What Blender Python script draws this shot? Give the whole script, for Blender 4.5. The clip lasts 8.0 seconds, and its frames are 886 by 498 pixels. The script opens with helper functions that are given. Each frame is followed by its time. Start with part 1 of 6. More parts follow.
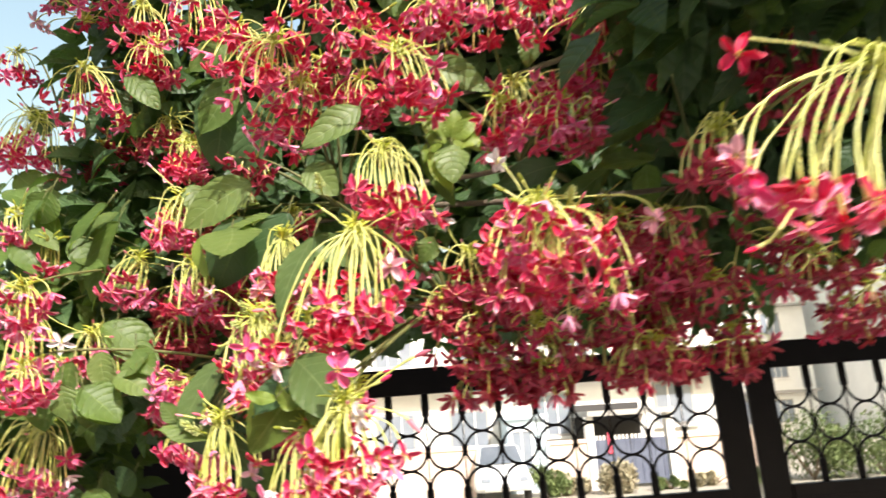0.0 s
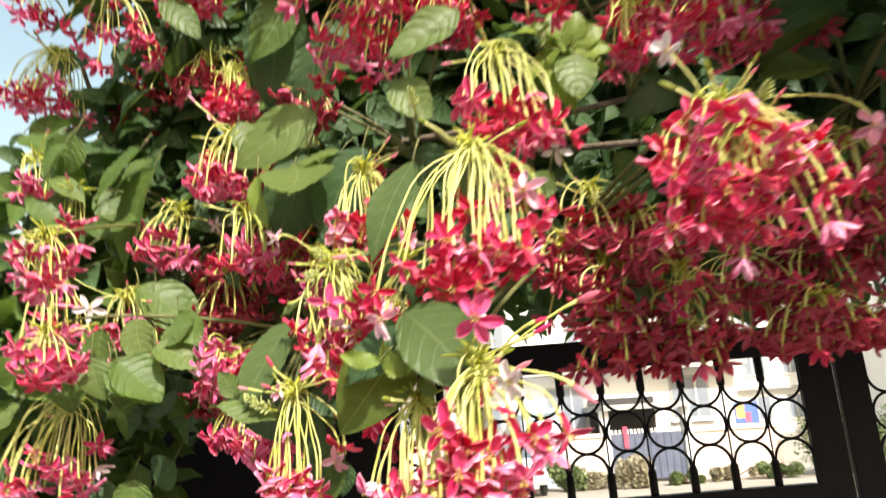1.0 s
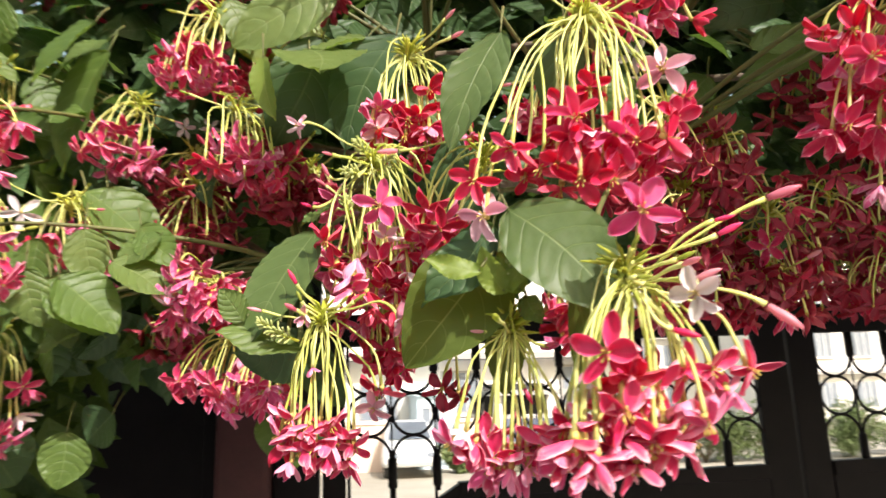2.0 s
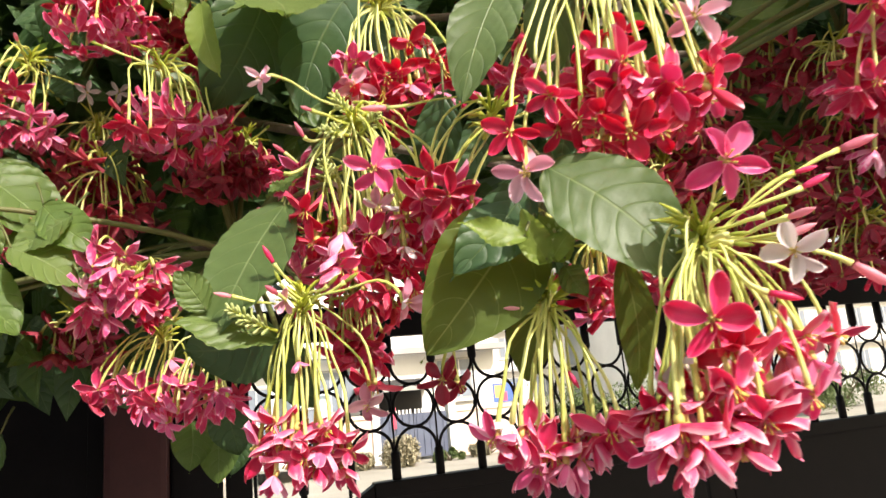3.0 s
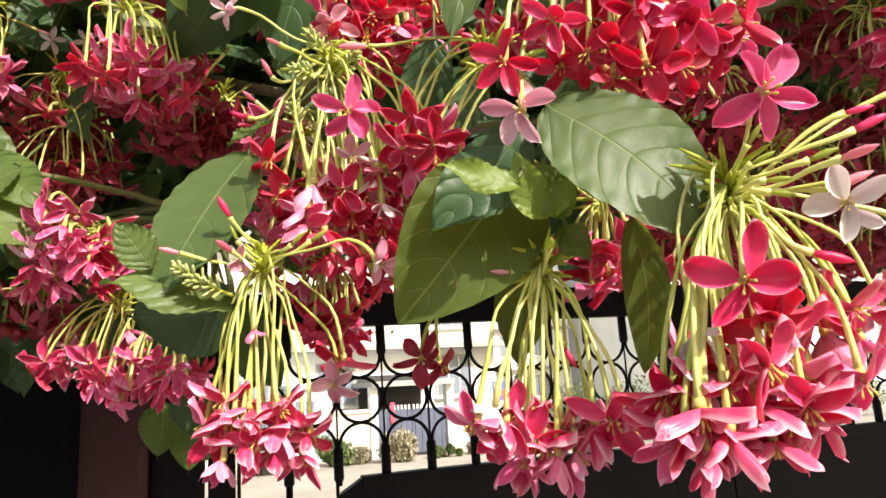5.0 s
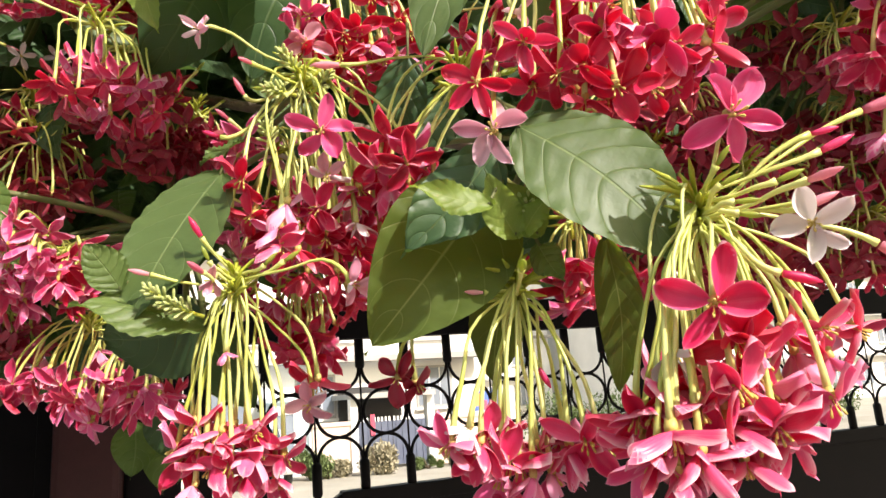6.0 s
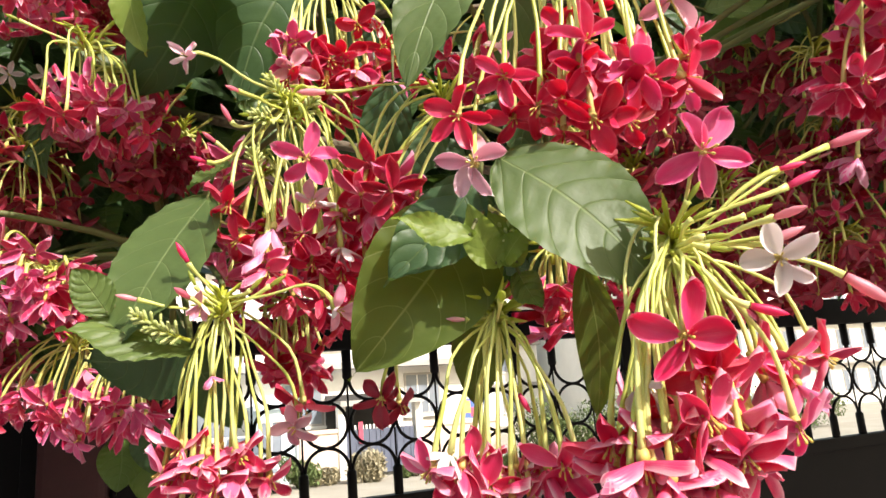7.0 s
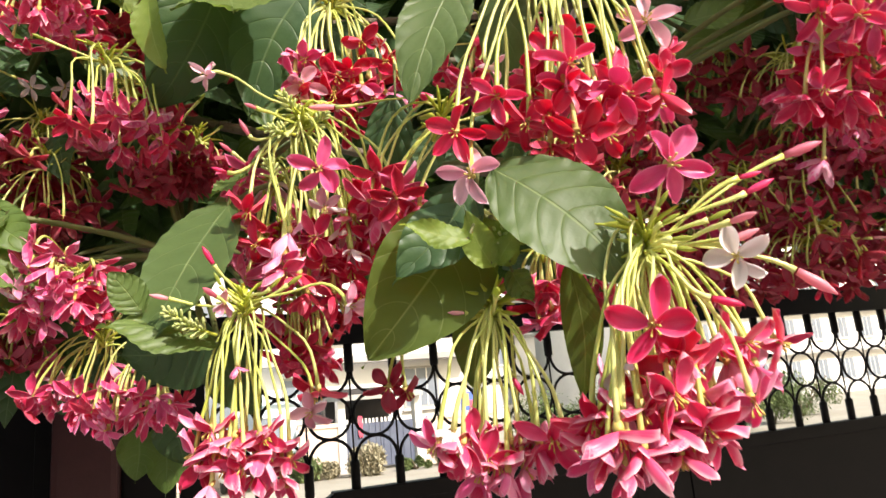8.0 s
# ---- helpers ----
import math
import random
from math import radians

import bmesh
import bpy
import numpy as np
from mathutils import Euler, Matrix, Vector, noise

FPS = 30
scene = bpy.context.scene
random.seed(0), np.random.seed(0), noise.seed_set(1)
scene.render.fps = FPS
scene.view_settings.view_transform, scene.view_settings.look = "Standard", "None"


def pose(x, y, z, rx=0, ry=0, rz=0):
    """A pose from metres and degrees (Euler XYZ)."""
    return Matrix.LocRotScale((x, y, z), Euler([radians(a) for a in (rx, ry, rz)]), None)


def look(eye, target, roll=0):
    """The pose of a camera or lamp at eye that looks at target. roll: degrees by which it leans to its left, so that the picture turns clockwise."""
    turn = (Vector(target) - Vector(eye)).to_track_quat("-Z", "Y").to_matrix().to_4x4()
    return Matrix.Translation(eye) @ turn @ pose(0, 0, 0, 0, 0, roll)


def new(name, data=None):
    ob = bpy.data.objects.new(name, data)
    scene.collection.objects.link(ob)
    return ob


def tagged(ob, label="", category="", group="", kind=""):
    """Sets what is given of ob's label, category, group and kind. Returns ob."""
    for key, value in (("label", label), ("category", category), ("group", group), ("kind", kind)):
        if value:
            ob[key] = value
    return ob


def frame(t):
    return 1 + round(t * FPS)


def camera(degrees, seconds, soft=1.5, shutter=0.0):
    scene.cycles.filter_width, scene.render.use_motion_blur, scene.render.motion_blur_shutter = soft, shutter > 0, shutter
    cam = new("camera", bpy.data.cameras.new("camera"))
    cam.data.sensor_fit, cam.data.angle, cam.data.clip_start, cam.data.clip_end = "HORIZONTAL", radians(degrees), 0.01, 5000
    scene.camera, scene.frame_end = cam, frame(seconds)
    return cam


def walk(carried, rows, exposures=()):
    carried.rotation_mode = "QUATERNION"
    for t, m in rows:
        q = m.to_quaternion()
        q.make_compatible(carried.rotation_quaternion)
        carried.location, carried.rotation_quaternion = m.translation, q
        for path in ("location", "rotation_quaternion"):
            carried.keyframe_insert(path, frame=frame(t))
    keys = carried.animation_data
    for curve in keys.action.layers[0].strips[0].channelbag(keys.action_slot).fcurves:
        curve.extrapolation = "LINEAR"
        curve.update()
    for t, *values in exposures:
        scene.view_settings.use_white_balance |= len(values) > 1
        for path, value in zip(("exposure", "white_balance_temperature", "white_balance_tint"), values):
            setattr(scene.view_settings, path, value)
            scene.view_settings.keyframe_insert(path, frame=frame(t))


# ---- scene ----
cam = camera(64.0, 8.0, shutter=0.65)
METRES, EYE, TILT, LEAN, TURN = 0.7, 1.5, 14.0, 3.4, 0.0
ROWS = [
    (0.0, 0.0, 0.0, 0.0, -0.0, 0.0, -0.0),
    (0.5, -0.0695, 0.1168, -0.0321, 1.67, -0.01, 2.87),
    (1.0, -0.1673, 0.2558, -0.091, 0.76, -0.37, 0.23),
    (1.5, -0.2628, 0.3729, -0.1634, -1.74, -1.62, -2.61),
    (3.0, -0.4643, 0.5816, -0.2262, -17.56, -1.14, -2.94),
    (3.5, -0.443, 0.6272, -0.2526, -16.97, -1.86, -3.94),
    (4.0, -0.4124, 0.6476, -0.2592, -18.31, -1.37, -5.04),
    (4.5, -0.4207, 0.6544, -0.2602, -16.63, -1.71, -4.8),
    (6.0, -0.4166, 0.6555, -0.25, -18.86, -0.46, -4.27),
    (6.5, -0.4146, 0.6491, -0.2449, -18.79, -0.17, -4.3),
    (7.0, -0.4174, 0.6434, -0.235, -19.78, 0.14, -4.33),
    (7.5, -0.4293, 0.6114, -0.2333, -19.26, 0.5, -4.29),
    (8.0, -0.4411, 0.5884, -0.2293, -20.03, -0.36, -3.64),
]
walk(cam, [(t, pose(0, 0, EYE, TILT, LEAN, TURN) @ pose(METRES * x, METRES * y, METRES * z, 90 + pitch, roll, yaw)) for t, x, y, z, yaw, pitch, roll in ROWS],
     exposures=[(0.0, 0.84), (0.5, 0.82), (1.0, 0.74), (1.7, 0.67), (3.0, 0.62), (8.0, 0.60)])

# ---- sky and sun ----
GROUND, YARD_Z = -0.6, -0.05
SUN_TO = Vector((0.28, -0.71, 0.65)).normalized()
world = bpy.data.worlds.new("sky")
scene.world = world
world.use_nodes = True
wn = world.node_tree
sky = wn.nodes.new("ShaderNodeTexSky")
sky.sky_type, sky.sun_disc = "NISHITA", False
sky.dust_density, sky.air_density, sky.ozone_density = 4.0, 2.4, 1.0
sky.sun_elevation = math.asin(SUN_TO.z)
sky.sun_rotation = math.atan2(SUN_TO.x, SUN_TO.y)
wn.links.new(sky.outputs[0], wn.nodes["Background"].inputs[0])
wn.nodes["Background"].inputs[1].default_value = 0.15
sun = new("sun", bpy.data.lights.new("sun", "SUN"))
sun.data.energy, sun.data.angle, sun.data.color = 4.9, radians(0.53), (1.0, 0.93, 0.88)
sun.matrix_world = look(SUN_TO * 20, (0, 0, 0))


# ---- materials ----
def material(name):
    m = bpy.data.materials.new(name)
    m.use_nodes = True
    return m, m.node_tree, m.node_tree.nodes["Principled BSDF"]


def node(tree, kind, **inputs):
    n = tree.nodes.new(kind)
    for key, value in inputs.items():
        n.inputs[key].default_value = value
    return n


def math_node(tree, op, a, b=0.0):
    n = tree.nodes.new("ShaderNodeMath")
    n.operation = op
    for i, v in enumerate((a, b)):
        if isinstance(v, (int, float)):
            n.inputs[i].default_value = v
        else:
            tree.links.new(v, n.inputs[i])
    return n.outputs[0]


def mix_colour(tree, fac, a, b):
    n = tree.nodes.new("ShaderNodeMix")
    n.data_type = "RGBA"
    for i, v in ((0, fac), (6, a), (7, b)):
        if isinstance(v, (int, float)):
            n.inputs[i].default_value = v
        elif isinstance(v, tuple):
            n.inputs[i].default_value = (*v, 1)
        else:
            tree.links.new(v, n.inputs[i])
    return n.outputs[2]


def ramp(tree, fac, lo, hi):
    n = tree.nodes.new("ShaderNodeMapRange")
    n.inputs[1].default_value, n.inputs[2].default_value = lo, hi
    tree.links.new(fac, n.inputs[0])
    return n.outputs[0]


def thin(tree, bsdf, colour, share, glow):
    """A leaf-like surface: part of the light goes through."""
    tr = tree.nodes.new("ShaderNodeBsdfTranslucent")
    tint = mix_colour(tree, 0.55, colour, glow)
    tree.links.new(tint, tr.inputs[0])
    mx = tree.nodes.new("ShaderNodeMixShader")
    mx.inputs[0].default_value = share
    tree.links.new(bsdf.outputs[0], mx.inputs[1])
    tree.links.new(tr.outputs[0], mx.inputs[2])
    tree.links.new(mx.outputs[0], tree.nodes["Material Output"].inputs[0])


def petal_material(name, deep, mid, edge, glow, edge_share, rim_power=11.0):
    m, t, b = material(name)
    uv = t.nodes.new("ShaderNodeUVMap")
    uv.uv_map = "leaf"
    sep = t.nodes.new("ShaderNodeSeparateXYZ")
    t.links.new(uv.outputs[0], sep.inputs[0])
    info = t.nodes.new("ShaderNodeObjectInfo")
    across = math_node(t, "ABSOLUTE", math_node(t, "SUBTRACT", math_node(t, "MULTIPLY", sep.outputs[0], 2.0), 1.0))
    base = mix_colour(t, info.outputs["Random"], deep, mid)
    tex = t.nodes.new("ShaderNodeTexCoord")
    nz = node(t, "ShaderNodeTexNoise", Scale=160.0, Detail=3.0)
    t.links.new(tex.outputs["Object"], nz.inputs["Vector"])
    # paler rim: the petal's own fringe, plus sun highlights put into the colour
    rim = math_node(t, "MULTIPLY", math_node(t, "POWER", math_node(t, "MAXIMUM", across, math_node(t, "POWER", sep.outputs[1], 3.0)), rim_power), edge_share * 0.85)
    # streaks that run from the throat to the tip, and paler blotches
    stretch = t.nodes.new("ShaderNodeMapping")
    stretch.inputs["Scale"].default_value = (26.0, 2.2, 1.0)
    t.links.new(uv.outputs[0], stretch.inputs[0])
    streak = node(t, "ShaderNodeTexNoise", Scale=1.0, Detail=3.0)
    t.links.new(stretch.outputs[0], streak.inputs["Vector"])
    soft = math_node(t, "ADD", math_node(t, "MULTIPLY", math_node(t, "SUBTRACT", nz.outputs[0], 0.5), 0.30), math_node(t, "MULTIPLY", math_node(t, "SUBTRACT", streak.outputs[0], 0.5), 0.55 * edge_share))
    rim = math_node(t, "ADD", rim, soft)
    col = mix_colour(t, math_node(t, "MAXIMUM", rim, 0.0), base, edge)
    t.links.new(col, b.inputs["Base Color"])
    b.inputs["Roughness"].default_value = 0.34
    b.inputs["Specular IOR Level"].default_value = 0.50
    # fine lengthwise veins
    wave = math_node(t, "SINE", math_node(t, "MULTIPLY", sep.outputs[0], 62.0))
    bump = node(t, "ShaderNodeBump", Strength=0.09, Distance=0.0004)
    t.links.new(wave, bump.inputs["Height"])
    t.links.new(bump.outputs[0], b.inputs["Normal"])
    thin(t, b, col, 0.42, glow)
    return m


PETALS = {
    "red": petal_material("petal_red", (0.62, 0.014, 0.074), (0.80, 0.036, 0.150), (0.92, 0.32, 0.48), (1.0, 0.03, 0.10), 0.55),
    "crimson": petal_material("petal_crimson", (0.69, 0.022, 0.130), (0.85, 0.085, 0.265), (0.95, 0.58, 0.72), (1.0, 0.05, 0.18), 0.68),
    "pink": petal_material("petal_pink", (0.72, 0.060, 0.23), (0.86, 0.17, 0.41), (0.95, 0.72, 0.84), (1.0, 0.15, 0.42), 0.7),
    "pale": petal_material("petal_pale", (0.84, 0.36, 0.52), (0.90, 0.60, 0.70), (0.94, 0.86, 0.90), (1.0, 0.55, 0.65), 0.6),
    "white": petal_material("petal_white", (0.84, 0.76, 0.76), (0.86, 0.82, 0.82), (0.90, 0.88, 0.88), (1.0, 0.9, 0.9), 0.5),
    # the same petals, darkened and dulled for clusters hanging in shade
    "dark": petal_material("petal_shaded", (0.42, 0.034, 0.075), (0.55, 0.070, 0.135), (0.64, 0.18, 0.22), (0.9, 0.02, 0.06), 0.3),
    "blush": petal_material("bud_blush", (0.68, 0.18, 0.27), (0.84, 0.44, 0.50), (0.90, 0.78, 0.74), (1.0, 0.3, 0.38), 0.9),
    "green": petal_material("petal_green", (0.30, 0.36, 0.05), (0.40, 0.42, 0.08), (0.45, 0.45, 0.15), (0.7, 0.8, 0.1), 0.2),
}

BACK = {
    "red": petal_material("petal_back_red", (0.68, 0.04, 0.10), (0.80, 0.13, 0.22), (0.90, 0.42, 0.50), (1.0, 0.05, 0.12), 0.5),
    "crimson": petal_material("petal_back_crimson", (0.72, 0.040, 0.17), (0.84, 0.17, 0.36), (0.96, 0.88, 0.92), (1.0, 0.08, 0.20), 1.0, 5.0),
    # their backs, darkened for shade likewise
    "dark": petal_material("petal_back_shaded", (0.44, 0.06, 0.09), (0.56, 0.14, 0.18), (0.68, 0.28, 0.32), (0.9, 0.05, 0.08), 0.4),
}
BACK["pink"] = petal_material("petal_back_pink", (0.80, 0.20, 0.42), (0.91, 0.52, 0.70), (0.95, 0.86, 0.90), (1.0, 0.12, 0.32), 0.75)
for tone, other in (("blush", "pale"), ("pale", "white"), ("white", "white"), ("green", "green")):
    BACK[tone] = PETALS[other]


def stalk_material(name, lo, hi, glow, rough=0.45):
    m, t, b = material(name)
    tex = t.nodes.new("ShaderNodeTexCoord")
    nz = node(t, "ShaderNodeTexNoise", Scale=38.0, Detail=4.0)
    t.links.new(tex.outputs["Object"], nz.inputs["Vector"])
    info = t.nodes.new("ShaderNodeObjectInfo")
    f = math_node(t, "ADD", math_node(t, "MULTIPLY", ramp(t, nz.outputs[0], 0.3, 0.7), 0.5), math_node(t, "MULTIPLY", info.outputs["Random"], 0.5))
    col = mix_colour(t, f, lo, hi)
    t.links.new(col, b.inputs["Base Color"])
    b.inputs["Roughness"].default_value = rough
    fine = node(t, "ShaderNodeTexNoise", Scale=900.0, Detail=2.0)
    t.links.new(tex.outputs["Object"], fine.inputs["Vector"])
    bump = node(t, "ShaderNodeBump", Strength=0.15, Distance=0.0004)
    t.links.new(fine.outputs[0], bump.inputs["Height"])
    t.links.new(bump.outputs[0], b.inputs["Normal"])
    thin(t, b, col, 0.2, glow)
    return m


TUBE = stalk_material("tube_green", (0.46, 0.51, 0.06), (0.86, 0.83, 0.36), (0.8, 0.9, 0.10), 0.34)
BRACT = stalk_material("bract_green", (0.38, 0.44, 0.035), (0.64, 0.62, 0.09), (0.6, 0.8, 0.08))
STAMEN = stalk_material("stamen_yellow", (0.62, 0.46, 0.08), (0.72, 0.60, 0.22), (0.9, 0.7, 0.2))
BUDGREEN = stalk_material("bud_green", (0.40, 0.46, 0.14), (0.58, 0.60, 0.26), (0.7, 0.85, 0.2))
TWIG = stalk_material("twig_green", (0.08, 0.11, 0.025), (0.18, 0.17, 0.06), (0.3, 0.35, 0.1), 0.6)


def leaf_material(name, lo, hi, vein, glow, share, fine=0.042, relief=0.60):
    m, t, b = material(name)
    uv = t.nodes.new("ShaderNodeUVMap")
    uv.uv_map = "leaf"
    sep = t.nodes.new("ShaderNodeSeparateXYZ")
    t.links.new(uv.outputs[0], sep.inputs[0])
    u, v = sep.outputs[0], sep.outputs[1]
    across = math_node(t, "ABSOLUTE", math_node(t, "SUBTRACT", math_node(t, "MULTIPLY", u, 2.0), 1.0))
    # side veins run forwards from the midrib and bend towards the tip
    run = math_node(t, "SUBTRACT", v, math_node(t, "MULTIPLY", math_node(t, "POWER", across, 1.6), 0.26))
    saw = math_node(t, "PINGPONG", math_node(t, "MULTIPLY", run, 6.5), 0.5)
    side = math_node(t, "SUBTRACT", 1.0, ramp(t, saw, 0.0, fine))
    mid = math_node(t, "SUBTRACT", 1.0, ramp(t, across, 0.010, 0.010 + 0.8 * fine))
    lines = math_node(t, "MAXIMUM", mid, math_node(t, "MULTIPLY", side, 0.75))
    tex = t.nodes.new("ShaderNodeTexCoord")
    big = node(t, "ShaderNodeTexNoise", Scale=26.0, Detail=5.0)
    t.links.new(tex.outputs["Object"], big.inputs["Vector"])
    net = node(t, "ShaderNodeTexVoronoi", Scale=330.0)
    net.feature = "DISTANCE_TO_EDGE"
    t.links.new(tex.outputs["Object"], net.inputs["Vector"])
    info = t.nodes.new("ShaderNodeObjectInfo")
    f = math_node(t, "ADD", math_node(t, "MULTIPLY", ramp(t, big.outputs[0], 0.3, 0.7), 0.55), math_node(t, "MULTIPLY", info.outputs["Random"], 0.45))
    base = mix_colour(t, f, lo, hi)
    col = mix_colour(t, math_node(t, "MULTIPLY", lines, 0.55), base, vein)
    t.links.new(col, b.inputs["Base Color"])
    b.inputs["Roughness"].default_value = 0.46
    b.inputs["Specular IOR Level"].default_value = 0.36
    height = math_node(t, "SUBTRACT", math_node(t, "ADD", math_node(t, "MULTIPLY", math_node(t, "SINE", math_node(t, "MULTIPLY", saw, 3.14)), 0.9),
                                                math_node(t, "MULTIPLY", ramp(t, net.outputs["Distance"], 0.0, 0.25), 0.04)), math_node(t, "MULTIPLY", lines, 0.6))
    bump = node(t, "ShaderNodeBump", Strength=relief, Distance=0.0016)
    t.links.new(height, bump.inputs["Height"])
    t.links.new(bump.outputs[0], b.inputs["Normal"])
    thin(t, b, col, share, glow)
    return m


# one leaf in several tones: 'lit' brightened for sun, 'dark' darkened for shade
LEAVES = {
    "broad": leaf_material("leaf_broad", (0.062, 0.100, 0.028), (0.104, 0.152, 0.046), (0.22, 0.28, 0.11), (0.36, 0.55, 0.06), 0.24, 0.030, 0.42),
    "lit": leaf_material("leaf_sunlit", (0.085, 0.130, 0.034), (0.145, 0.200, 0.054), (0.24, 0.30, 0.12), (0.42, 0.62, 0.08), 0.30),
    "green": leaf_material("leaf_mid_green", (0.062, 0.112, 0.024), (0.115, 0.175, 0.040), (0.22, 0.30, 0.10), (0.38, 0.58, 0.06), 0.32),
    "dark": leaf_material("leaf_shaded", (0.035, 0.075, 0.028), (0.065, 0.115, 0.042), (0.14, 0.20, 0.08), (0.25, 0.42, 0.05), 0.25),
    "under": leaf_material("leaf_underside", (0.070, 0.105, 0.016), (0.105, 0.145, 0.028), (0.40, 0.44, 0.14), (0.34, 0.44, 0.02), 0.42, 0.022, 0.30),
    "young": leaf_material("leaf_young", (0.15, 0.215, 0.036), (0.23, 0.295, 0.058), (0.42, 0.46, 0.15), (0.6, 0.8, 0.1), 0.38, 0.022, 0.22),
}


def plain_material(name, lo, hi, rough, metal=0.0, scale=8.0, bump_by=0.2, reach=0.004, fine=120.0):
    m, t, b = material(name)
    tex = t.nodes.new("ShaderNodeTexCoord")
    a = node(t, "ShaderNodeTexNoise", Scale=scale, Detail=6.0, Roughness=0.6)
    c = node(t, "ShaderNodeTexNoise", Scale=fine, Detail=4.0)
    for n in (a, c):
        t.links.new(tex.outputs["Object"], n.inputs["Vector"])
    f = math_node(t, "ADD", math_node(t, "MULTIPLY", ramp(t, a.outputs[0], 0.3, 0.7), 0.7), math_node(t, "MULTIPLY", c.outputs[0], 0.3))
    t.links.new(mix_colour(t, f, lo, hi), b.inputs["Base Color"])
    t.links.new(math_node(t, "ADD", math_node(t, "MULTIPLY", a.outputs[0], 0.2), rough - 0.1), b.inputs["Roughness"])
    b.inputs["Metallic"].default_value = metal
    bump = node(t, "ShaderNodeBump", Strength=bump_by, Distance=reach)
    t.links.new(c.outputs[0], bump.inputs["Height"])
    t.links.new(bump.outputs[0], b.inputs["Normal"])
    return m


IRON = plain_material("black_painted_iron", (0.006, 0.005, 0.006), (0.014, 0.011, 0.012), 0.6, 0.0, 14.0, 0.2, 0.001, 260.0)
IRON.node_tree.nodes["Principled BSDF"].inputs["Specular IOR Level"].default_value = 0.18
PILLAR = plain_material("maroon_paint", (0.055, 0.016, 0.018), (0.10, 0.029, 0.032), 0.6, 0.0, 9.0, 0.3, 0.002)
BARK = plain_material("bark", (0.10, 0.075, 0.05), (0.22, 0.17, 0.12), 0.85, 0.0, 30.0, 0.8, 0.004, 180.0)
EARTH = plain_material("dry_earth", (0.26, 0.235, 0.185), (0.40, 0.37, 0.31), 0.9, 0.0, 0.6, 0.5, 0.02, 14.0)
YARD = plain_material("pale_cement", (0.18, 0.172, 0.165), (0.28, 0.27, 0.26), 0.85, 0.0, 1.5, 0.3, 0.006, 40.0)
ROAD = plain_material("dusty_road", (0.27, 0.24, 0.19), (0.40, 0.36, 0.30), 0.9, 0.0, 0.8, 0.4, 0.01, 30.0)
WHITE_WALL = plain_material("white_wall", (0.70, 0.69, 0.67), (0.82, 0.81, 0.79), 0.8, 0.0, 0.7, 0.2, 0.01, 12.0)
CREAM_WALL = plain_material("cream_wall", (0.64, 0.49, 0.40), (0.77, 0.62, 0.53), 0.85, 0.0, 0.6, 0.2, 0.01, 12.0)
GREY_TRIM = plain_material("grey_concrete", (0.30, 0.29, 0.27), (0.42, 0.40, 0.38), 0.85, 0.0, 1.2, 0.3, 0.01, 16.0)
BLUE_GATE = plain_material("blue_grey_sheet", (0.075, 0.088, 0.14), (0.12, 0.14, 0.20), 0.5, 0.0, 2.0, 0.1, 0.003, 20.0)
BUSH = plain_material("bush_green", (0.065, 0.105, 0.030), (0.16, 0.205, 0.07), 0.7, 0.0, 4.0, 0.2, 0.01, 30.0)
DRY_BUSH = plain_material("dry_bush", (0.27, 0.24, 0.15), (0.40, 0.36, 0.25), 0.8, 0.0, 4.0, 0.2, 0.01, 30.0)
# pane colour is lightened to put distance haze on the far windows
PANE = plain_material("window_pane", (0.16, 0.19, 0.23), (0.26, 0.29, 0.34), 0.2, 0.0, 1.0, 0.02, 0.001)
RED_CLOTH = plain_material("pink_cloth", (0.55, 0.08, 0.14), (0.68, 0.14, 0.20), 0.9, 0.0, 5.0)
BLUE_WALL = plain_material("pale_blue_wall", (0.48, 0.60, 0.68), (0.60, 0.70, 0.77), 0.8, 0.0, 0.8, 0.2, 0.01, 12.0)
CAR_WHITE = plain_material("white_car_paint", (0.74, 0.75, 0.76), (0.80, 0.81, 0.82), 0.25, 0.0, 2.0, 0.02, 0.001)
RUBBER = plain_material("tyre_rubber", (0.02, 0.02, 0.02), (0.035, 0.035, 0.035), 0.8, 0.0, 8.0)
ORANGE_PAINT = plain_material("orange_sign_paint", (0.72, 0.34, 0.10), (0.80, 0.46, 0.18), 0.6, 0.0, 5.0)
# near-black paint that stands for the shade inside the porch
PORCH_SHADE = plain_material("porch_shade", (0.028, 0.027, 0.028), (0.05, 0.048, 0.05), 0.6, 0.0, 2.0)
BLUE_SIGN = plain_material("blue_sign_paint", (0.06, 0.12, 0.42), (0.10, 0.18, 0.52), 0.5, 0.0, 5.0)


# ---- mesh helpers ----
def mesh_from(name, verts, faces, mat, uvs=None, smooth=True):
    me = bpy.data.meshes.new(name)
    me.from_pydata([tuple(v) for v in verts], [], faces)
    if uvs is not None:
        layer = me.uv_layers.new(name="leaf")
        for loop in me.loops:
            layer.data[loop.index].uv = uvs[loop.vertex_index]
    if smooth:
        me.polygons.foreach_set("use_smooth", [True] * len(me.polygons))
    me.materials.append(mat)
    return me


def child(name, me, parent, m=None, label=""):
    ob = new(name, me)
    ob.parent = parent
    if m is not None:
        ob.matrix_basis = m
    return tagged(ob, label)


def part(name, bm, mat, parent=None, label="", smooth=False):
    me = bpy.data.meshes.new(name)
    bm.to_mesh(me)
    bm.free()
    me.materials.append(mat)
    if smooth:
        me.polygons.foreach_set("use_smooth", [True] * len(me.polygons))
    ob = new(name, me)
    ob.parent = parent
    return tagged(ob, label)


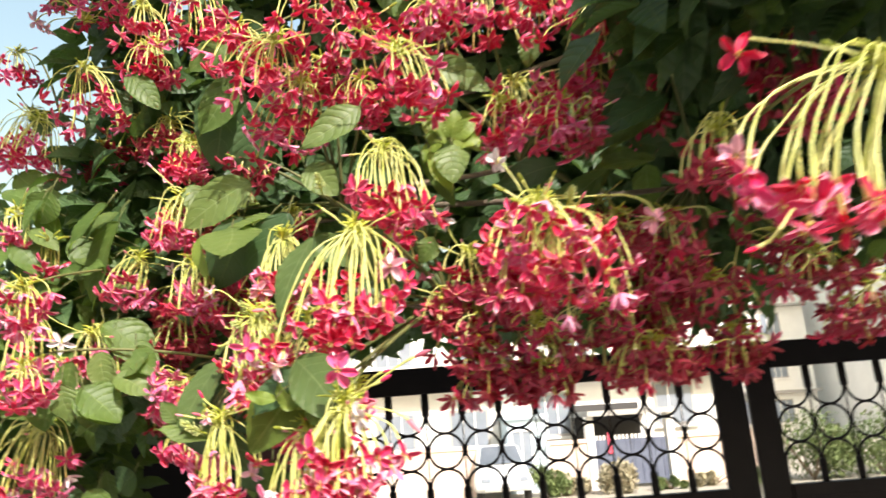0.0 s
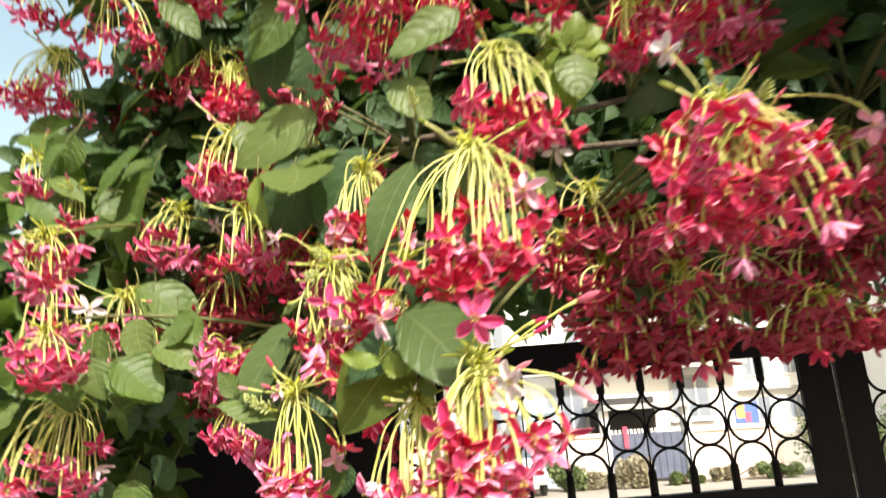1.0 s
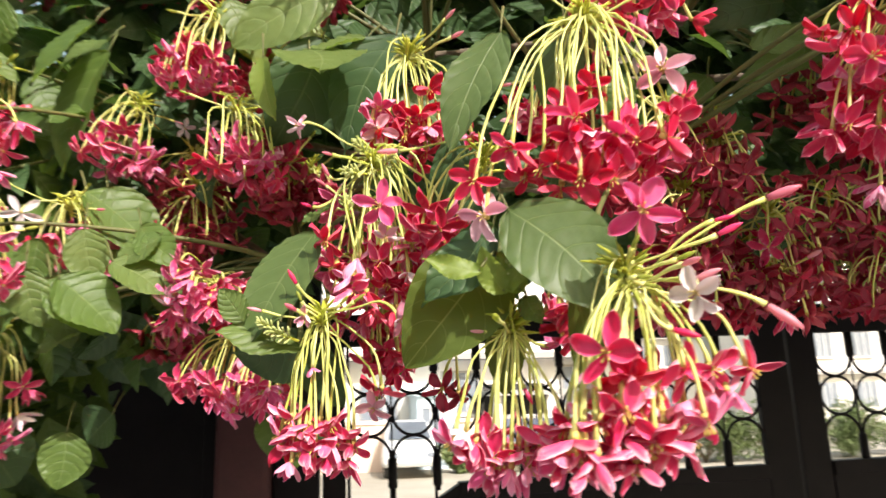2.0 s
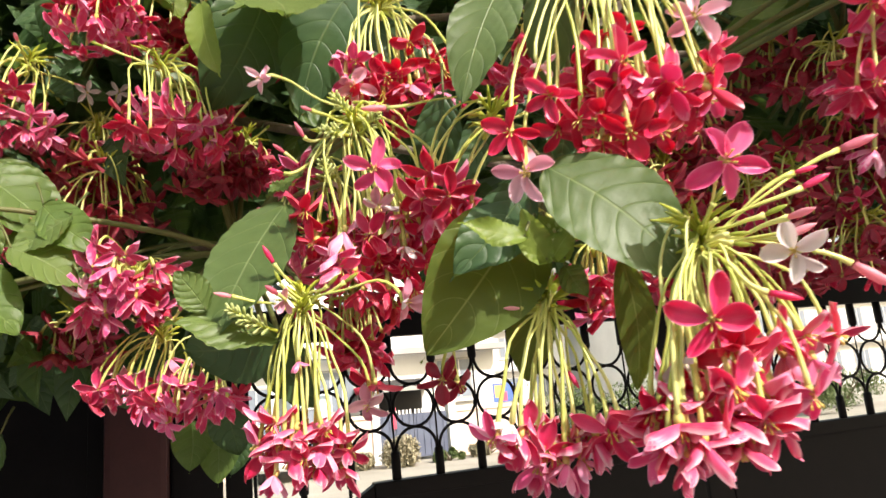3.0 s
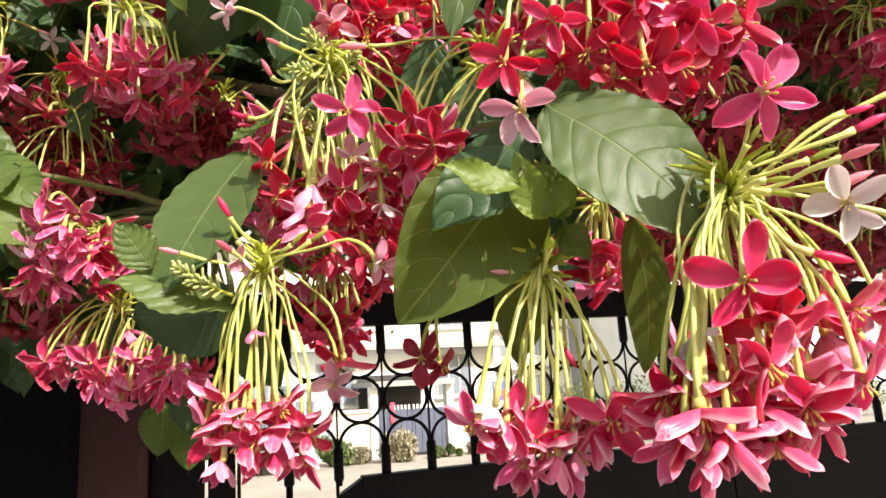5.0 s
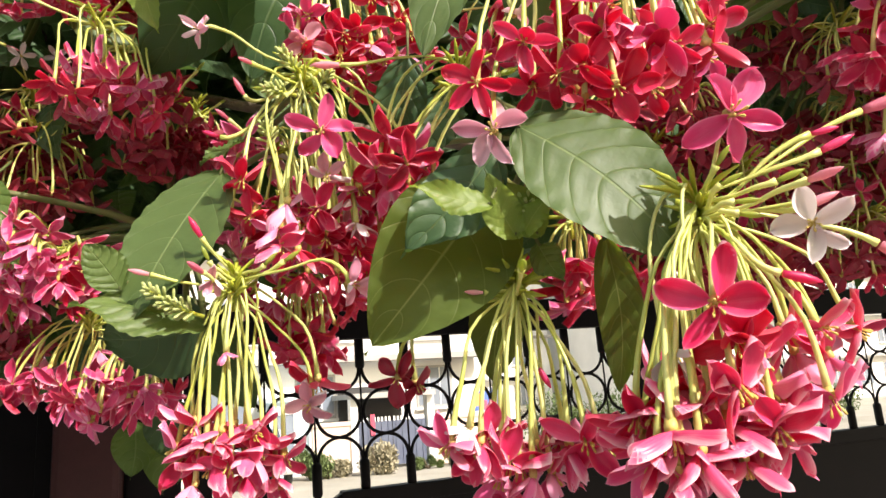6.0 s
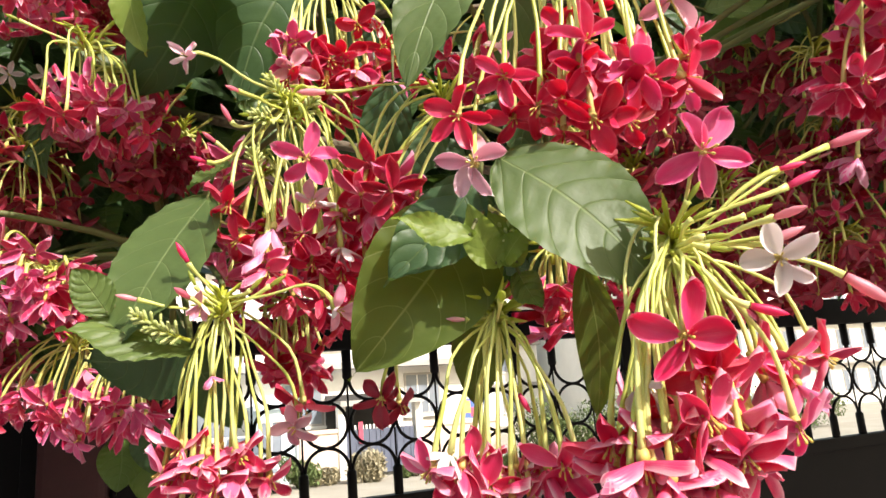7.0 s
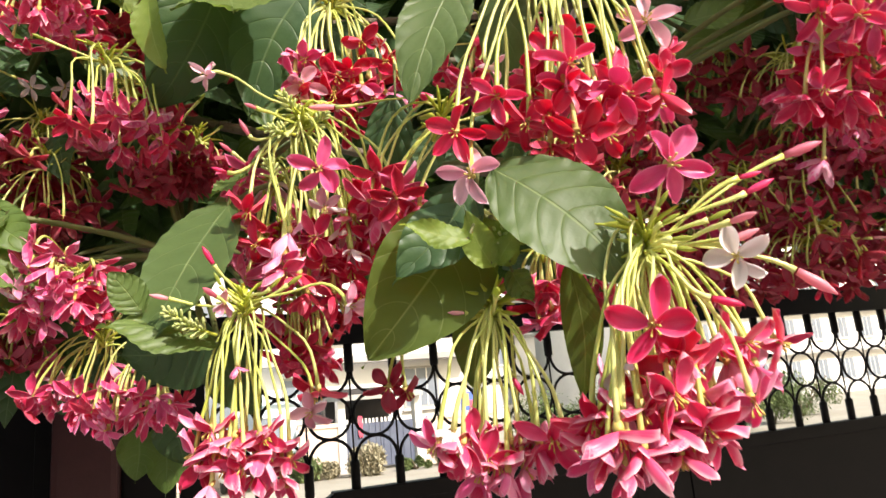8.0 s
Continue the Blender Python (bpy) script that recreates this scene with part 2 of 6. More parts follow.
def add_box(bm, lo, hi, bevel=0.0):
    lo, hi = Vector(lo), Vector(hi)
    made = bmesh.ops.create_cube(bm, size=1.0, matrix=Matrix.LocRotScale((lo + hi) / 2, None, hi - lo))["verts"]
    if bevel:
        edges = list({e for v in made for e in v.link_edges})
        bmesh.ops.bevel(bm, geom=edges, offset=bevel, segments=2, affect="EDGES", profile=0.6)
    return bm


def sweep(points, radii, sides=6, verts=None, faces=None):
    """A round rod along points; closed ends."""
    verts, faces = ([], []) if verts is None else (verts, faces)
    points = [Vector(p) for p in points]
    base, n = len(verts), len(points)
    up = None
    for i, p in enumerate(points):
        d = (points[min(i + 1, n - 1)] - points[max(i - 1, 0)]).normalized()
        if up is None:
            up = d.orthogonal().normalized()
        up = (up - d * up.dot(d)).normalized()
        w = d.cross(up)
        for k in range(sides):
            a = 2 * math.pi * k / sides
            verts.append(p + (up * math.cos(a) + w * math.sin(a)) * radii[i])
    for i in range(n - 1):
        for k in range(sides):
            a, b = base + i * sides + k, base + i * sides + (k + 1) % sides
            faces.append((a, b, b + sides, a + sides))
    faces.append(tuple(base + k for k in reversed(range(sides))))
    faces.append(tuple(base + (n - 1) * sides + k for k in range(sides)))
    return verts, faces


def hermite(p, q, tp, tq, n):
    return [p * (2 * s ** 3 - 3 * s ** 2 + 1) + tp * (s ** 3 - 2 * s ** 2 + s) + q * (-2 * s ** 3 + 3 * s ** 2) + tq * (s ** 3 - s ** 2) for s in [i / n for i in range(n + 1)]]


def turn_to(axis, spin=0.0):
    """A turn that takes z to axis."""
    return Vector(axis).to_track_quat("Z", "Y").to_matrix().to_4x4() @ Matrix.Rotation(spin, 4, "Z")


# ---- ground, road ----
bm = bmesh.new()
bmesh.ops.create_grid(bm, x_segments=60, y_segments=60, size=400, matrix=Matrix.Translation((0, 150, GROUND)))
tagged(part("ground", bm, EARTH), "bare dry earth ground reaching to the horizon", "ground", kind="structure")
bm = bmesh.new()
add_box(bm, (-90, 9.0, GROUND - 0.1), (130, 16.0, GROUND + 0.03))
tagged(part("road", bm, ROAD), "dusty pale road beyond the gate", "road", kind="structure")
# unseen yard on the camera's side: pale floor for bounce light, walls added
bm = bmesh.new()
add_box(bm, (-6.0, -5.5, GROUND - 0.1), (7.0, 2.45, YARD_Z), 0.01)
tagged(part("pavement", bm, YARD), "unseen pale cement yard raised above the road, before the gate", "pavement", kind="structure")
# made-up wall behind the viewpoint, put there to cut sky light
bm = bmesh.new()
add_box(bm, (-6.3, -5.8, GROUND), (7.3, -5.503, 2.9), 0.01)
tagged(part("wall_south", bm, PILLAR), "unseen maroon wall added behind the viewpoint, facing the gate", "wall", kind="structure")
# made-up side walls, out of view, closing the yard
bm = bmesh.new()
add_box(bm, (-6.3, -5.5, GROUND), (-6.003, 2.2, 1.55), 0.01)
tagged(part("wall_side", bm, PILLAR), "unseen maroon side wall added to close the yard", "wall", kind="structure")
bm = bmesh.new()
add_box(bm, (7.003, -5.5, GROUND), (7.3, 2.2, 1.55), 0.01)
tagged(part("wall_east", bm, PILLAR), "unseen maroon side wall added to close the yard", "wall", kind="structure")
bm = bmesh.new()
add_box(bm, (2.69, 1.94, YARD_Z), (7.0, 2.14, 1.55), 0.01)
tagged(part("wall_north", bm, PILLAR), "maroon painted boundary wall beside the gate", "wall", kind="structure")

# ---- iron gate ----
FY = 2.014           # plane of the gate
PITCH, RING_R = 0.1012, 0.0472
Z_LOW, Z_TOP, Z_RING = 1.2723, 1.5880, 1.4314
# the leaves sag a little towards the old pillar
SAG = Matrix.Translation((-0.0425, FY, Z_LOW)) @ Matrix.Rotation(radians(-0.9), 4, "Y") @ Matrix.Translation((0.0425, -FY, -Z_LOW))


def ring_mesh(radius, start, end, legs, r=0.0037, sides=6, steps=20):
    """A bent iron rod in the xz plane: an arc, with straight legs of that length (up or down)."""
    pts = []
    if legs:
        pts.append((math.cos(start) * radius, 0, math.sin(start) * radius + legs))
    full = abs(end - start) > 6.2
    for i in range(steps + 1):
        a = start + (end - start) * i / steps
        pts.append((math.cos(a) * radius, 0, math.sin(a) * radius))
    if legs:
        pts.append((math.cos(end) * radius, 0, math.sin(end) * radius + legs))
    v, f = sweep(pts, [r] * len(pts), sides)
    return mesh_from("iron_rod", v, f, IRON)


RING = ring_mesh(RING_R, 0, 2 * math.pi, 0)
CUP = ring_mesh(RING_R, math.pi, 2 * math.pi, Z_TOP - Z_RING - 2 * RING_R + 0.012)
ARCH = ring_mesh(RING_R, 0, math.pi, -(Z_RING - 2 * RING_R - Z_LOW + 0.012))
LONG_ARCH = ring_mesh(RING_R, 0, math.pi, -(Z_RING - 2 * RING_R - Z_LOW + 0.18))
v, f = sweep([(0, 0, 0), (0, 0, 0.334)], [0.0022, 0.0022], 6)
SPINDLE = mesh_from("iron_spindle", v, f, IRON)
v, f = sweep([(0, 0, 0), (0, 0, 0.004), (0, 0, 0.062), (0, 0, 0.068)], [0.009, 0.0105, 0.0105, 0.006], 8)
STUD = mesh_from("iron_stud", v, f, IRON)


def gate_leaf(name, x0, x1, first, count, step, label, cut=None, sl=0.052, sr=0.052):
    g = tagged(new(name), label, "gate", "gate leaves")
    g.matrix_basis = SAG @ pose(x0, FY, YARD_Z)
    o = Vector((x0, FY, YARD_Z))

    def slab(kind, lo, hi, bevel=0.003):
        bm = bmesh.new()
        add_box(bm, Vector(lo) - o, Vector(hi) - o, bevel)
        return part(kind, bm, IRON, g)
    d = 0.010
    slab("stile", (x0, FY - d, YARD_Z + 0.04), (x0 + sl, FY + d, Z_TOP + 0.075))
    slab("stile", (x1 - sr, FY - d, YARD_Z + 0.04), (x1, FY + d, Z_TOP + 0.075))
    slab("top_rail", (x0 + sl, FY - 0.016, Z_TOP), (x1 - sr, FY + 0.016, Z_TOP + 0.073))
    slab("bottom_rail", (x0 + sl, FY - 0.016, YARD_Z + 0.06), (x1 - sr, FY + 0.016, YARD_Z + 0.12))
    # sheet below the ornament, with a sloped shoulder where it steps down
    edge = x1 - sr - 0.002
    top, left = Z_LOW, x0 + sl + 0.002
    if cut is None:
        outline = [(left, YARD_Z + 0.1), (edge, YARD_Z + 0.1), (edge, top), (left, top)]
    else:
        outline = [(left, YARD_Z + 0.1), (edge, YARD_Z + 0.1), (edge, top), (cut + 0.05, top), (cut, top - 0.03), (cut - 0.02, top - 0.17), (left, top - 0.17)]
    bm = bmesh.new()
    front = [bm.verts.new(Vector((x, FY - 0.012, z)) - o) for x, z in outline]
    face = bm.faces.new(front)
    made = bmesh.ops.extrude_face_region(bm, geom=[face])["geom"]
    bmesh.ops.translate(bm, verts=[q for q in made if isinstance(q, bmesh.types.BMVert)], vec=(0, 0.024, 0))
    bmesh.ops.recalc_face_normals(bm, faces=bm.faces)
    part("sheet_panel", bm, IRON, g)
    if cut is None:
        slab("middle_rail", (left, FY - 0.018, Z_LOW - 0.03), (edge, FY + 0.018, Z_LOW + 0.004))
    else:
        slab("middle_rail", (cut + 0.05, FY - 0.018, Z_LOW - 0.03), (edge, FY + 0.018, Z_LOW + 0.004))
    for i in range(count):
        x = first + step * i
        low = cut is not None and x < cut + 0.02
        child("ring", RING, g, pose(x - o.x, 0, Z_RING - o.z))
        child("upper_loop", CUP, g, pose(x - o.x, 0, Z_RING + 2 * RING_R - o.z))
        child("lower_arch", LONG_ARCH if low else ARCH, g, pose(x - o.x, 0, Z_RING - 2 * RING_R - o.z))
        xb = x - abs(step) / 2
        if xb > x0 + sl + 0.008:
            child("spindle", SPINDLE, g, pose(xb - o.x, 0.003, Z_LOW - 0.012 - o.z))
            child("stud", STUD, g, pose(xb - o.x, 0, Z_TOP - 0.062 - o.z))
            child("stud", STUD, g, pose(xb - o.x, 0, Z_LOW - 0.002 - o.z))
            if low:
                child("bar", SPINDLE, g, pose(xb - o.x, 0, Z_LOW - 0.19 - o.z) @ Matrix.Diagonal((2.2, 2.2, 0.62, 1)))
    return g


gate_leaf("gate_leaf", -0.300, 0.845, 0.7165, 10, -PITCH, "black painted iron gate leaf with ring ornament above a solid sheet", cut=-0.045, sr=0.083)
gate_leaf("gate_leaf", 0.854, 2.30, 0.978, 12, PITCH, "black painted iron gate leaf with rings, standing shut", sl=0.074)

bm = bmesh.new()
add_box(bm, (-0.4035, FY - 0.05, YARD_Z), (-0.306, FY + 0.05, 1.95), 0.006)
tagged(part("gate_post", bm, IRON), "black square iron gate post beside the pillar", "gate post")
bm = bmesh.new()
add_box(bm, (-0.515, FY - 0.12, YARD_Z), (-0.405, FY + 0.30, 2.1), 0.012)
tagged(part("gate_pillar", bm, PILLAR), "maroon painted masonry gate pillar in the shade of the creeper", "pillar")
bm = bmesh.new()
add_box(bm, (-6.0, FY - 0.02, YARD_Z), (-1.255, FY + 0.18, 1.55), 0.01)
tagged(part("wall_west", bm, PILLAR), "maroon painted boundary wall behind the creeper", "wall", kind="structure")
# made-up black panel in place of the unlit recess beside the pillar
side = tagged(new("recess_panel"), "black panel standing in for shade between wall and pillar, behind leaves", "panel")
side.matrix_basis = pose(-0.885, FY, YARD_Z)
bm = bmesh.new()
add_box(bm, (-0.33, -0.006, 0.06), (0.33, 0.006, 2.01))
part("sheet", bm, IRON, side)
for x in (-0.365, 0.33):
    bm = bmesh.new()
    add_box(bm, (x, -0.02, 0.0), (x + 0.035, 0.02, 2.05), 0.003)
    part("upright", bm, IRON, side)
for z in (0.06, 1.05, 2.01):
    bm = bmesh.new()
    add_box(bm, (-0.33, -0.018, z), (0.33, -0.0065, z + 0.04), 0.003)
    part("rail", bm, IRON, side)
bm = bmesh.new()
add_box(bm, (2.33, FY - 0.12, YARD_Z), (2.68, FY + 0.30, 2.1), 0.012)
tagged(part("gate_pillar", bm, PILLAR), "maroon painted masonry pillar at the far side of the gate", "pillar")


# ---- beyond the gate ----
def window(parent, x, z, w, h, y, bars=2):
    bm = bmesh.new()
    add_box(bm, (x - w / 2 - 0.08, y - 0.05, z - 0.08), (x + w / 2 + 0.08, y + 0.02, z + h + 0.08))
    win = part("window", bm, GREY_TRIM, parent)
    bm = bmesh.new()
    add_box(bm, (x - w / 2, y - 0.06, z), (x + w / 2, y - 0.045, z + h))
    part("pane", bm, PANE, win)
    for i in range(bars):
        xx = x - w / 2 + w * (i + 1) / (bars + 1)
        bm = bmesh.new()
        add_box(bm, (xx - 0.02, y - 0.085, z), (xx + 0.02, y - 0.062, z + h))
        part("bar", bm, WHITE_WALL, win)
    bm = bmesh.new()
    add_box(bm, (x - w / 2 - 0.15, y - 0.16, z - 0.16), (x + w / 2 + 0.15, y - 0.052, z - 0.082))
    part("sill", bm, WHITE_WALL, win)


def house():
    h = tagged(new("house"), "white and cream house with a blue-grey sheet gate", "house")
    h.matrix_basis = pose(0, 0, 0)
    y = 22.0
    bm = bmesh.new()
    add_box(bm, (-3.0, y + 3.0, GROUND), (9.6, y + 12.0, 6.4))
    part("wall", bm, WHITE_WALL, h)
    bm = bmesh.new()
    add_box(bm, (-3.4, y + 2.4, 6.4), (10.0, y + 12.4, 6.75))
    part("roof", bm, GREY_TRIM, h)
    bm = bmesh.new()
    add_box(bm, (-3.2, y + 2.2, 2.75), (9.8, y + 2.995, 2.95))
    part("ledge", bm, GREY_TRIM, h)
    for x, z in ((-1.6, 0.6), (0.9, 0.6), (3.75, 1.0), (8.0, 1.15), (-1.6, 3.6), (1.2, 3.6), (4.6, 3.6), (7.8, 3.6)):
        window(h, x, z, 1.2, 1.3, y + 3.0)
    for x0, x1 in ((-3.0, 1.0), (3.15, 4.28), (6.92, 9.5)):
        bm = bmesh.new()
        add_box(bm, (x0, y, GROUND), (x1, y + 0.25, 0.75))
        add_box(bm, (x0 - 0.05, y - 0.05, 0.75), (x1 + 0.05, y + 0.3, 0.86))
        part("compound_wall", bm, CREAM_WALL, h, "peach plastered compound wall with a coping")
    for x in (4.28, 6.70):
        bm = bmesh.new()
        add_box(bm, (x, y - 0.08, GROUND), (x + 0.22, y + 0.32, 1.5))
        part("gate_pier", bm, WHITE_WALL, h)
    # a pale blue outbuilding with a dark window
    bm = bmesh.new()
    add_box(bm, (1.95, y + 0.3, GROUND), (3.10, y + 2.9, 1.55))
    add_box(bm, (1.85, y + 0.15, 1.55), (3.20, y + 2.95, 1.68))
    shed = part("outbuilding", bm, BLUE_WALL, h, "pale blue outbuilding beside the gate")
    bm = bmesh.new()
    add_box(bm, (2.08, y + 0.26, -0.02), (2.64, y + 0.297, 1.18))
    part("window_pane", bm, PANE, shed, "dark window pane")
    for x0, x1, z0, z1 in ((2.02, 2.08, -0.08, 1.24), (2.64, 2.70, -0.08, 1.24), (2.08, 2.64, 1.18, 1.24), (2.08, 2.64, -0.08, -0.02), (2.34, 2.38, -0.02, 1.18)):
        bm = bmesh.new()
        add_box(bm, (x0, y + 0.22, z0), (x1, y + 0.296, z1))
        part("window_bar", bm, WHITE_WALL, shed)
    # added panel, coloured near black as the shaded depth of the porch
    bm = bmesh.new()
    add_box(bm, (4.5, y + 2.85, GROUND), (6.7, y + 2.99, 1.9))
    part("shade_panel", bm, PORCH_SHADE, h, "near-black panel standing in for the shade inside the porch")
    bm = bmesh.new()
    add_box(bm, (4.3, y + 0.5, 1.50), (6.9, y + 2.99, 1.66))
    part("porch_roof", bm, GREY_TRIM, h)
    bm = bmesh.new()
    add_box(bm, (4.3, y - 0.35, 1.50), (6.9, y + 0.5, 1.66))
    part("gate_canopy", bm, GREY_TRIM, h, "grey concrete canopy over the gate")
    bm = bmesh.new()
    add_box(bm, (8.25, y - 0.06, 0.90), (8.95, y - 0.02, 1.50), 0.01)
    sign = part("sign_board", bm, BLUE_SIGN, h, "small painted board in blue, orange and pink")
    for x0, x1, z0, z1, paint in ((8.30, 8.55, 1.05, 1.44, ORANGE_PAINT), (8.55, 8.72, 0.94, 1.22, RED_CLOTH)):
        bm = bmesh.new()
        add_box(bm, (x0, y - 0.066, z0), (x1, y - 0.0605, z1))
        part("sign_patch", bm, paint, sign)
    for i in range(2):
        x = 4.53 + i * 1.075
        bm = bmesh.new()
        add_box(bm, (x, y + 0.06, GROUND + 0.1), (x + 1.05, y + 0.1, 0.80))
        door = part("gate_door", bm, BLUE_GATE, h, "blue-grey sheet metal gate door")
        for k in range(5):
            bm = bmesh.new()
            add_box(bm, (x + 0.08 + k * 0.21, y + 0.03, GROUND + 0.15), (x + 0.12 + k * 0.21, y + 0.06, 0.75))
            part("rib", bm, BLUE_GATE, door)
        for k in range(9):
            bm = bmesh.new()
            add_box(bm, (x + 0.03 + k * 0.115, y + 0.065, 0.80), (x + 0.085 + k * 0.115, y + 0.095, 0.93))
            part("spike", bm, WHITE_WALL, door, "white spike")
    return h


house()


def parked_car(x, y):
    """A small hatchback that faces the gate."""
    car = tagged(new("car"), "small white car parked beside the road", "car")
    car.matrix_basis = pose(x, y, GROUND)
    rows = ((0.00, 0.34, 0.62, 0.70), (0.25, 0.30, 0.80, 0.76), (0.95, 0.28, 0.92, 0.78), (1.55, 0.28, 1.42, 0.66), (2.60, 0.28, 1.46, 0.66), (3.45, 0.30, 0.98, 0.76), (3.60, 0.36, 0.72, 0.70))
    bm = bmesh.new()
    rings = [[bm.verts.new(q) for q in ((-w, d, lo), (w, d, lo), (w * 1.03, d, lo + 0.55 * (hi - lo) * 0.8), (w * 0.86, d, hi), (-w * 0.86, d, hi), (-w * 1.03, d, lo + 0.55 * (hi - lo) * 0.8))] for d, lo, hi, w in rows]
    for p, q in zip(rings, rings[1:]):
        for k in range(6):
            bm.faces.new((p[k], p[(k + 1) % 6], q[(k + 1) % 6], q[k]))
    bm.faces.new(rings[0])
    bm.faces.new(tuple(reversed(rings[-1])))
    bmesh.ops.recalc_face_normals(bm, faces=bm.faces)
    bmesh.ops.bevel(bm, geom=list(bm.edges), offset=0.03, segments=2, affect="EDGES")
    part("body", bm, CAR_WHITE, car, smooth=True)
    bm = bmesh.new()
    glass = [bm.verts.new(q) for q in ((-0.60, 0.98, 0.97), (0.60, 0.98, 0.97), (0.50, 1.50, 1.42), (-0.50, 1.50, 1.42))]
    bm.faces.new(glass)
    bmesh.ops.solidify(bm, geom=list(bm.faces), thickness=0.015)
    bmesh.ops.translate(bm, verts=bm.verts, vec=(0, -0.035, 0.02))
    part("windscreen", bm, PANE, car, "dark glass windscreen")
    for side in (-1, 1):
        bm = bmesh.new()
        add_box(bm, (side * 0.50 - 0.13, -0.02, 0.56), (side * 0.50 + 0.13, 0.06, 0.68), 0.02)
        part("headlight", bm, PANE, car, "clear glass headlight")
        for d in (0.65, 2.95):
            v, f = sweep([(side * 0.74, d, 0.29), (side * 0.70, d, 0.29), (side * 0.60, d, 0.29), (side * 0.56, d, 0.29)], [0.24, 0.29, 0.29, 0.24], 20)
            child("wheel", mesh_from("wheel", v, f, RUBBER), car)
    bm = bmesh.new()
    add_box(bm, (-0.55, -0.03, 0.34), (0.55, 0.05, 0.44), 0.015)
    part("bumper", bm, GREY_TRIM, car)
    return car


parked_car(1.55, 19.6)
bm = bmesh.new()
# one folded sheet, thicker at the folds
front, back = [], []
for k in range(13):
    x, fold, hem = 4.90 + 0.011 * k, 0.008 * math.sin(1.6 * k), 0.40 + 0.03 * math.sin(1.1 * k)
    front.append((bm.verts.new((x, 21.985 + fold, hem)), bm.verts.new((x, 21.990 + fold, 1.02))))
    back.append((bm.verts.new((x, 22.015 + fold, hem)), bm.verts.new((x, 22.010 + fold, 1.02))))
for k in range(12):
    (a, b), (c, d), (e, g), (h, o) = front[k], front[k + 1], back[k], back[k + 1]
    for loop in ((a, c, d, b), (e, g, o, h), (b, d, o, g), (a, e, h, c)):
        bm.faces.new(loop)
for (a, b), (e, g) in ((front[0], back[0]), (back[12], front[12])):
    bm.faces.new((a, b, g, e))
tagged(part("hung_cloth", bm, RED_CLOTH), "pink cloth hung over the sheet gate", "cloth")


def block(name, x, y, w, d, storeys, label):
    b = tagged(new(name), label, "building", "far apartment buildings")
    b.matrix_basis = pose(x, y, GROUND)
    top = storeys * 3.0
    bm = bmesh.new()
    add_box(bm, (0, 0, 0), (w, d, top))
    part("wall", bm, WHITE_WALL, b)
    bm = bmesh.new()
    add_box(bm, (-0.3, -0.3, top), (w + 0.3, d + 0.3, top + 0.7))
    part("roof", bm, GREY_TRIM, b)
    for s in range(1, storeys):
        bm = bmesh.new()
        add_box(bm, (-0.15, -0.5, s * 3.0 - 0.1), (w + 0.15, -0.003, s * 3.0 + 0.08))
        part("ledge", bm, GREY_TRIM, b)
    for s in range(storeys):
        for k in range(int(w / 2.6)):
            window(b, 1.3 + 2.6 * k, s * 3.0 + 1.0, 1.25, 1.4, 0.0)
    return b


block("apartment_building", 27.0, 40.0, 26.0, 12.0, 5, "white apartment building with rows of dark windows")
# made-up block whose white walls stand in for overexposed sky
block("apartment_building", 4.0, 50.0, 22.0, 12.0, 6, "tall white block added behind the house to fill bright sky")
block("apartment_building", -26.0, 46.0, 20.0, 12.0, 4, "pale apartment building beyond the road")


def bush(x, y, w, h, mat, label, seed):
    """Many small leaf clumps on a few stems."""
    rng = random.Random(seed)
    b = tagged(new("bush"), label, "bush", "bushes beyond the gate")
    b.matrix_basis = pose(x, y, GROUND)
    for i in range(6):
        v, f = [], []
        a = rng.uniform(0, 6.28)
        sweep([(0, 0, 0), (math.cos(a) * w * 0.2, math.sin(a) * w * 0.2, h * 0.5), (math.cos(a) * w * 0.35, math.sin(a) * w * 0.35, h * 0.85)], [0.03, 0.02, 0.008], 5, v, f)
        child("stem", mesh_from("stem", v, f, BARK), b)
    lobes = [(Vector((rng.uniform(-0.38, 0.38) * w, rng.uniform(-0.2, 0.2) * w, h * rng.uniform(0.25, 0.75))), rng.uniform(0.16, 0.30) * min(w, h * 1.3)) for k in range(9)]
    v, f = [], []
    for i in range(4200):
        o, r = lobes[i % 9]
        d = Vector((rng.gauss(0, 1), rng.gauss(0, 1), rng.gauss(0, 1))).normalized()
        c = o + d * r * rng.uniform(0.55, 1.25)
        if c.z < 0.02:
            continue
        m = Matrix.Rotation(rng.uniform(0, 6.28), 3, "Z") @ Matrix.Rotation(rng.uniform(-1.2, 1.2), 3, "X")
        s = rng.uniform(0.03, 0.09)
        k = len(v)
        v += [c + m @ Vector(q) * s for q in ((0, -1, 0), (0.45, 0, 0.15), (0, 1.3, 0), (-0.45, 0, 0.15))]
        f.append((k, k + 1, k + 2, k + 3))
    child("crown", mesh_from("crown", v, f, mat, smooth=False), b)


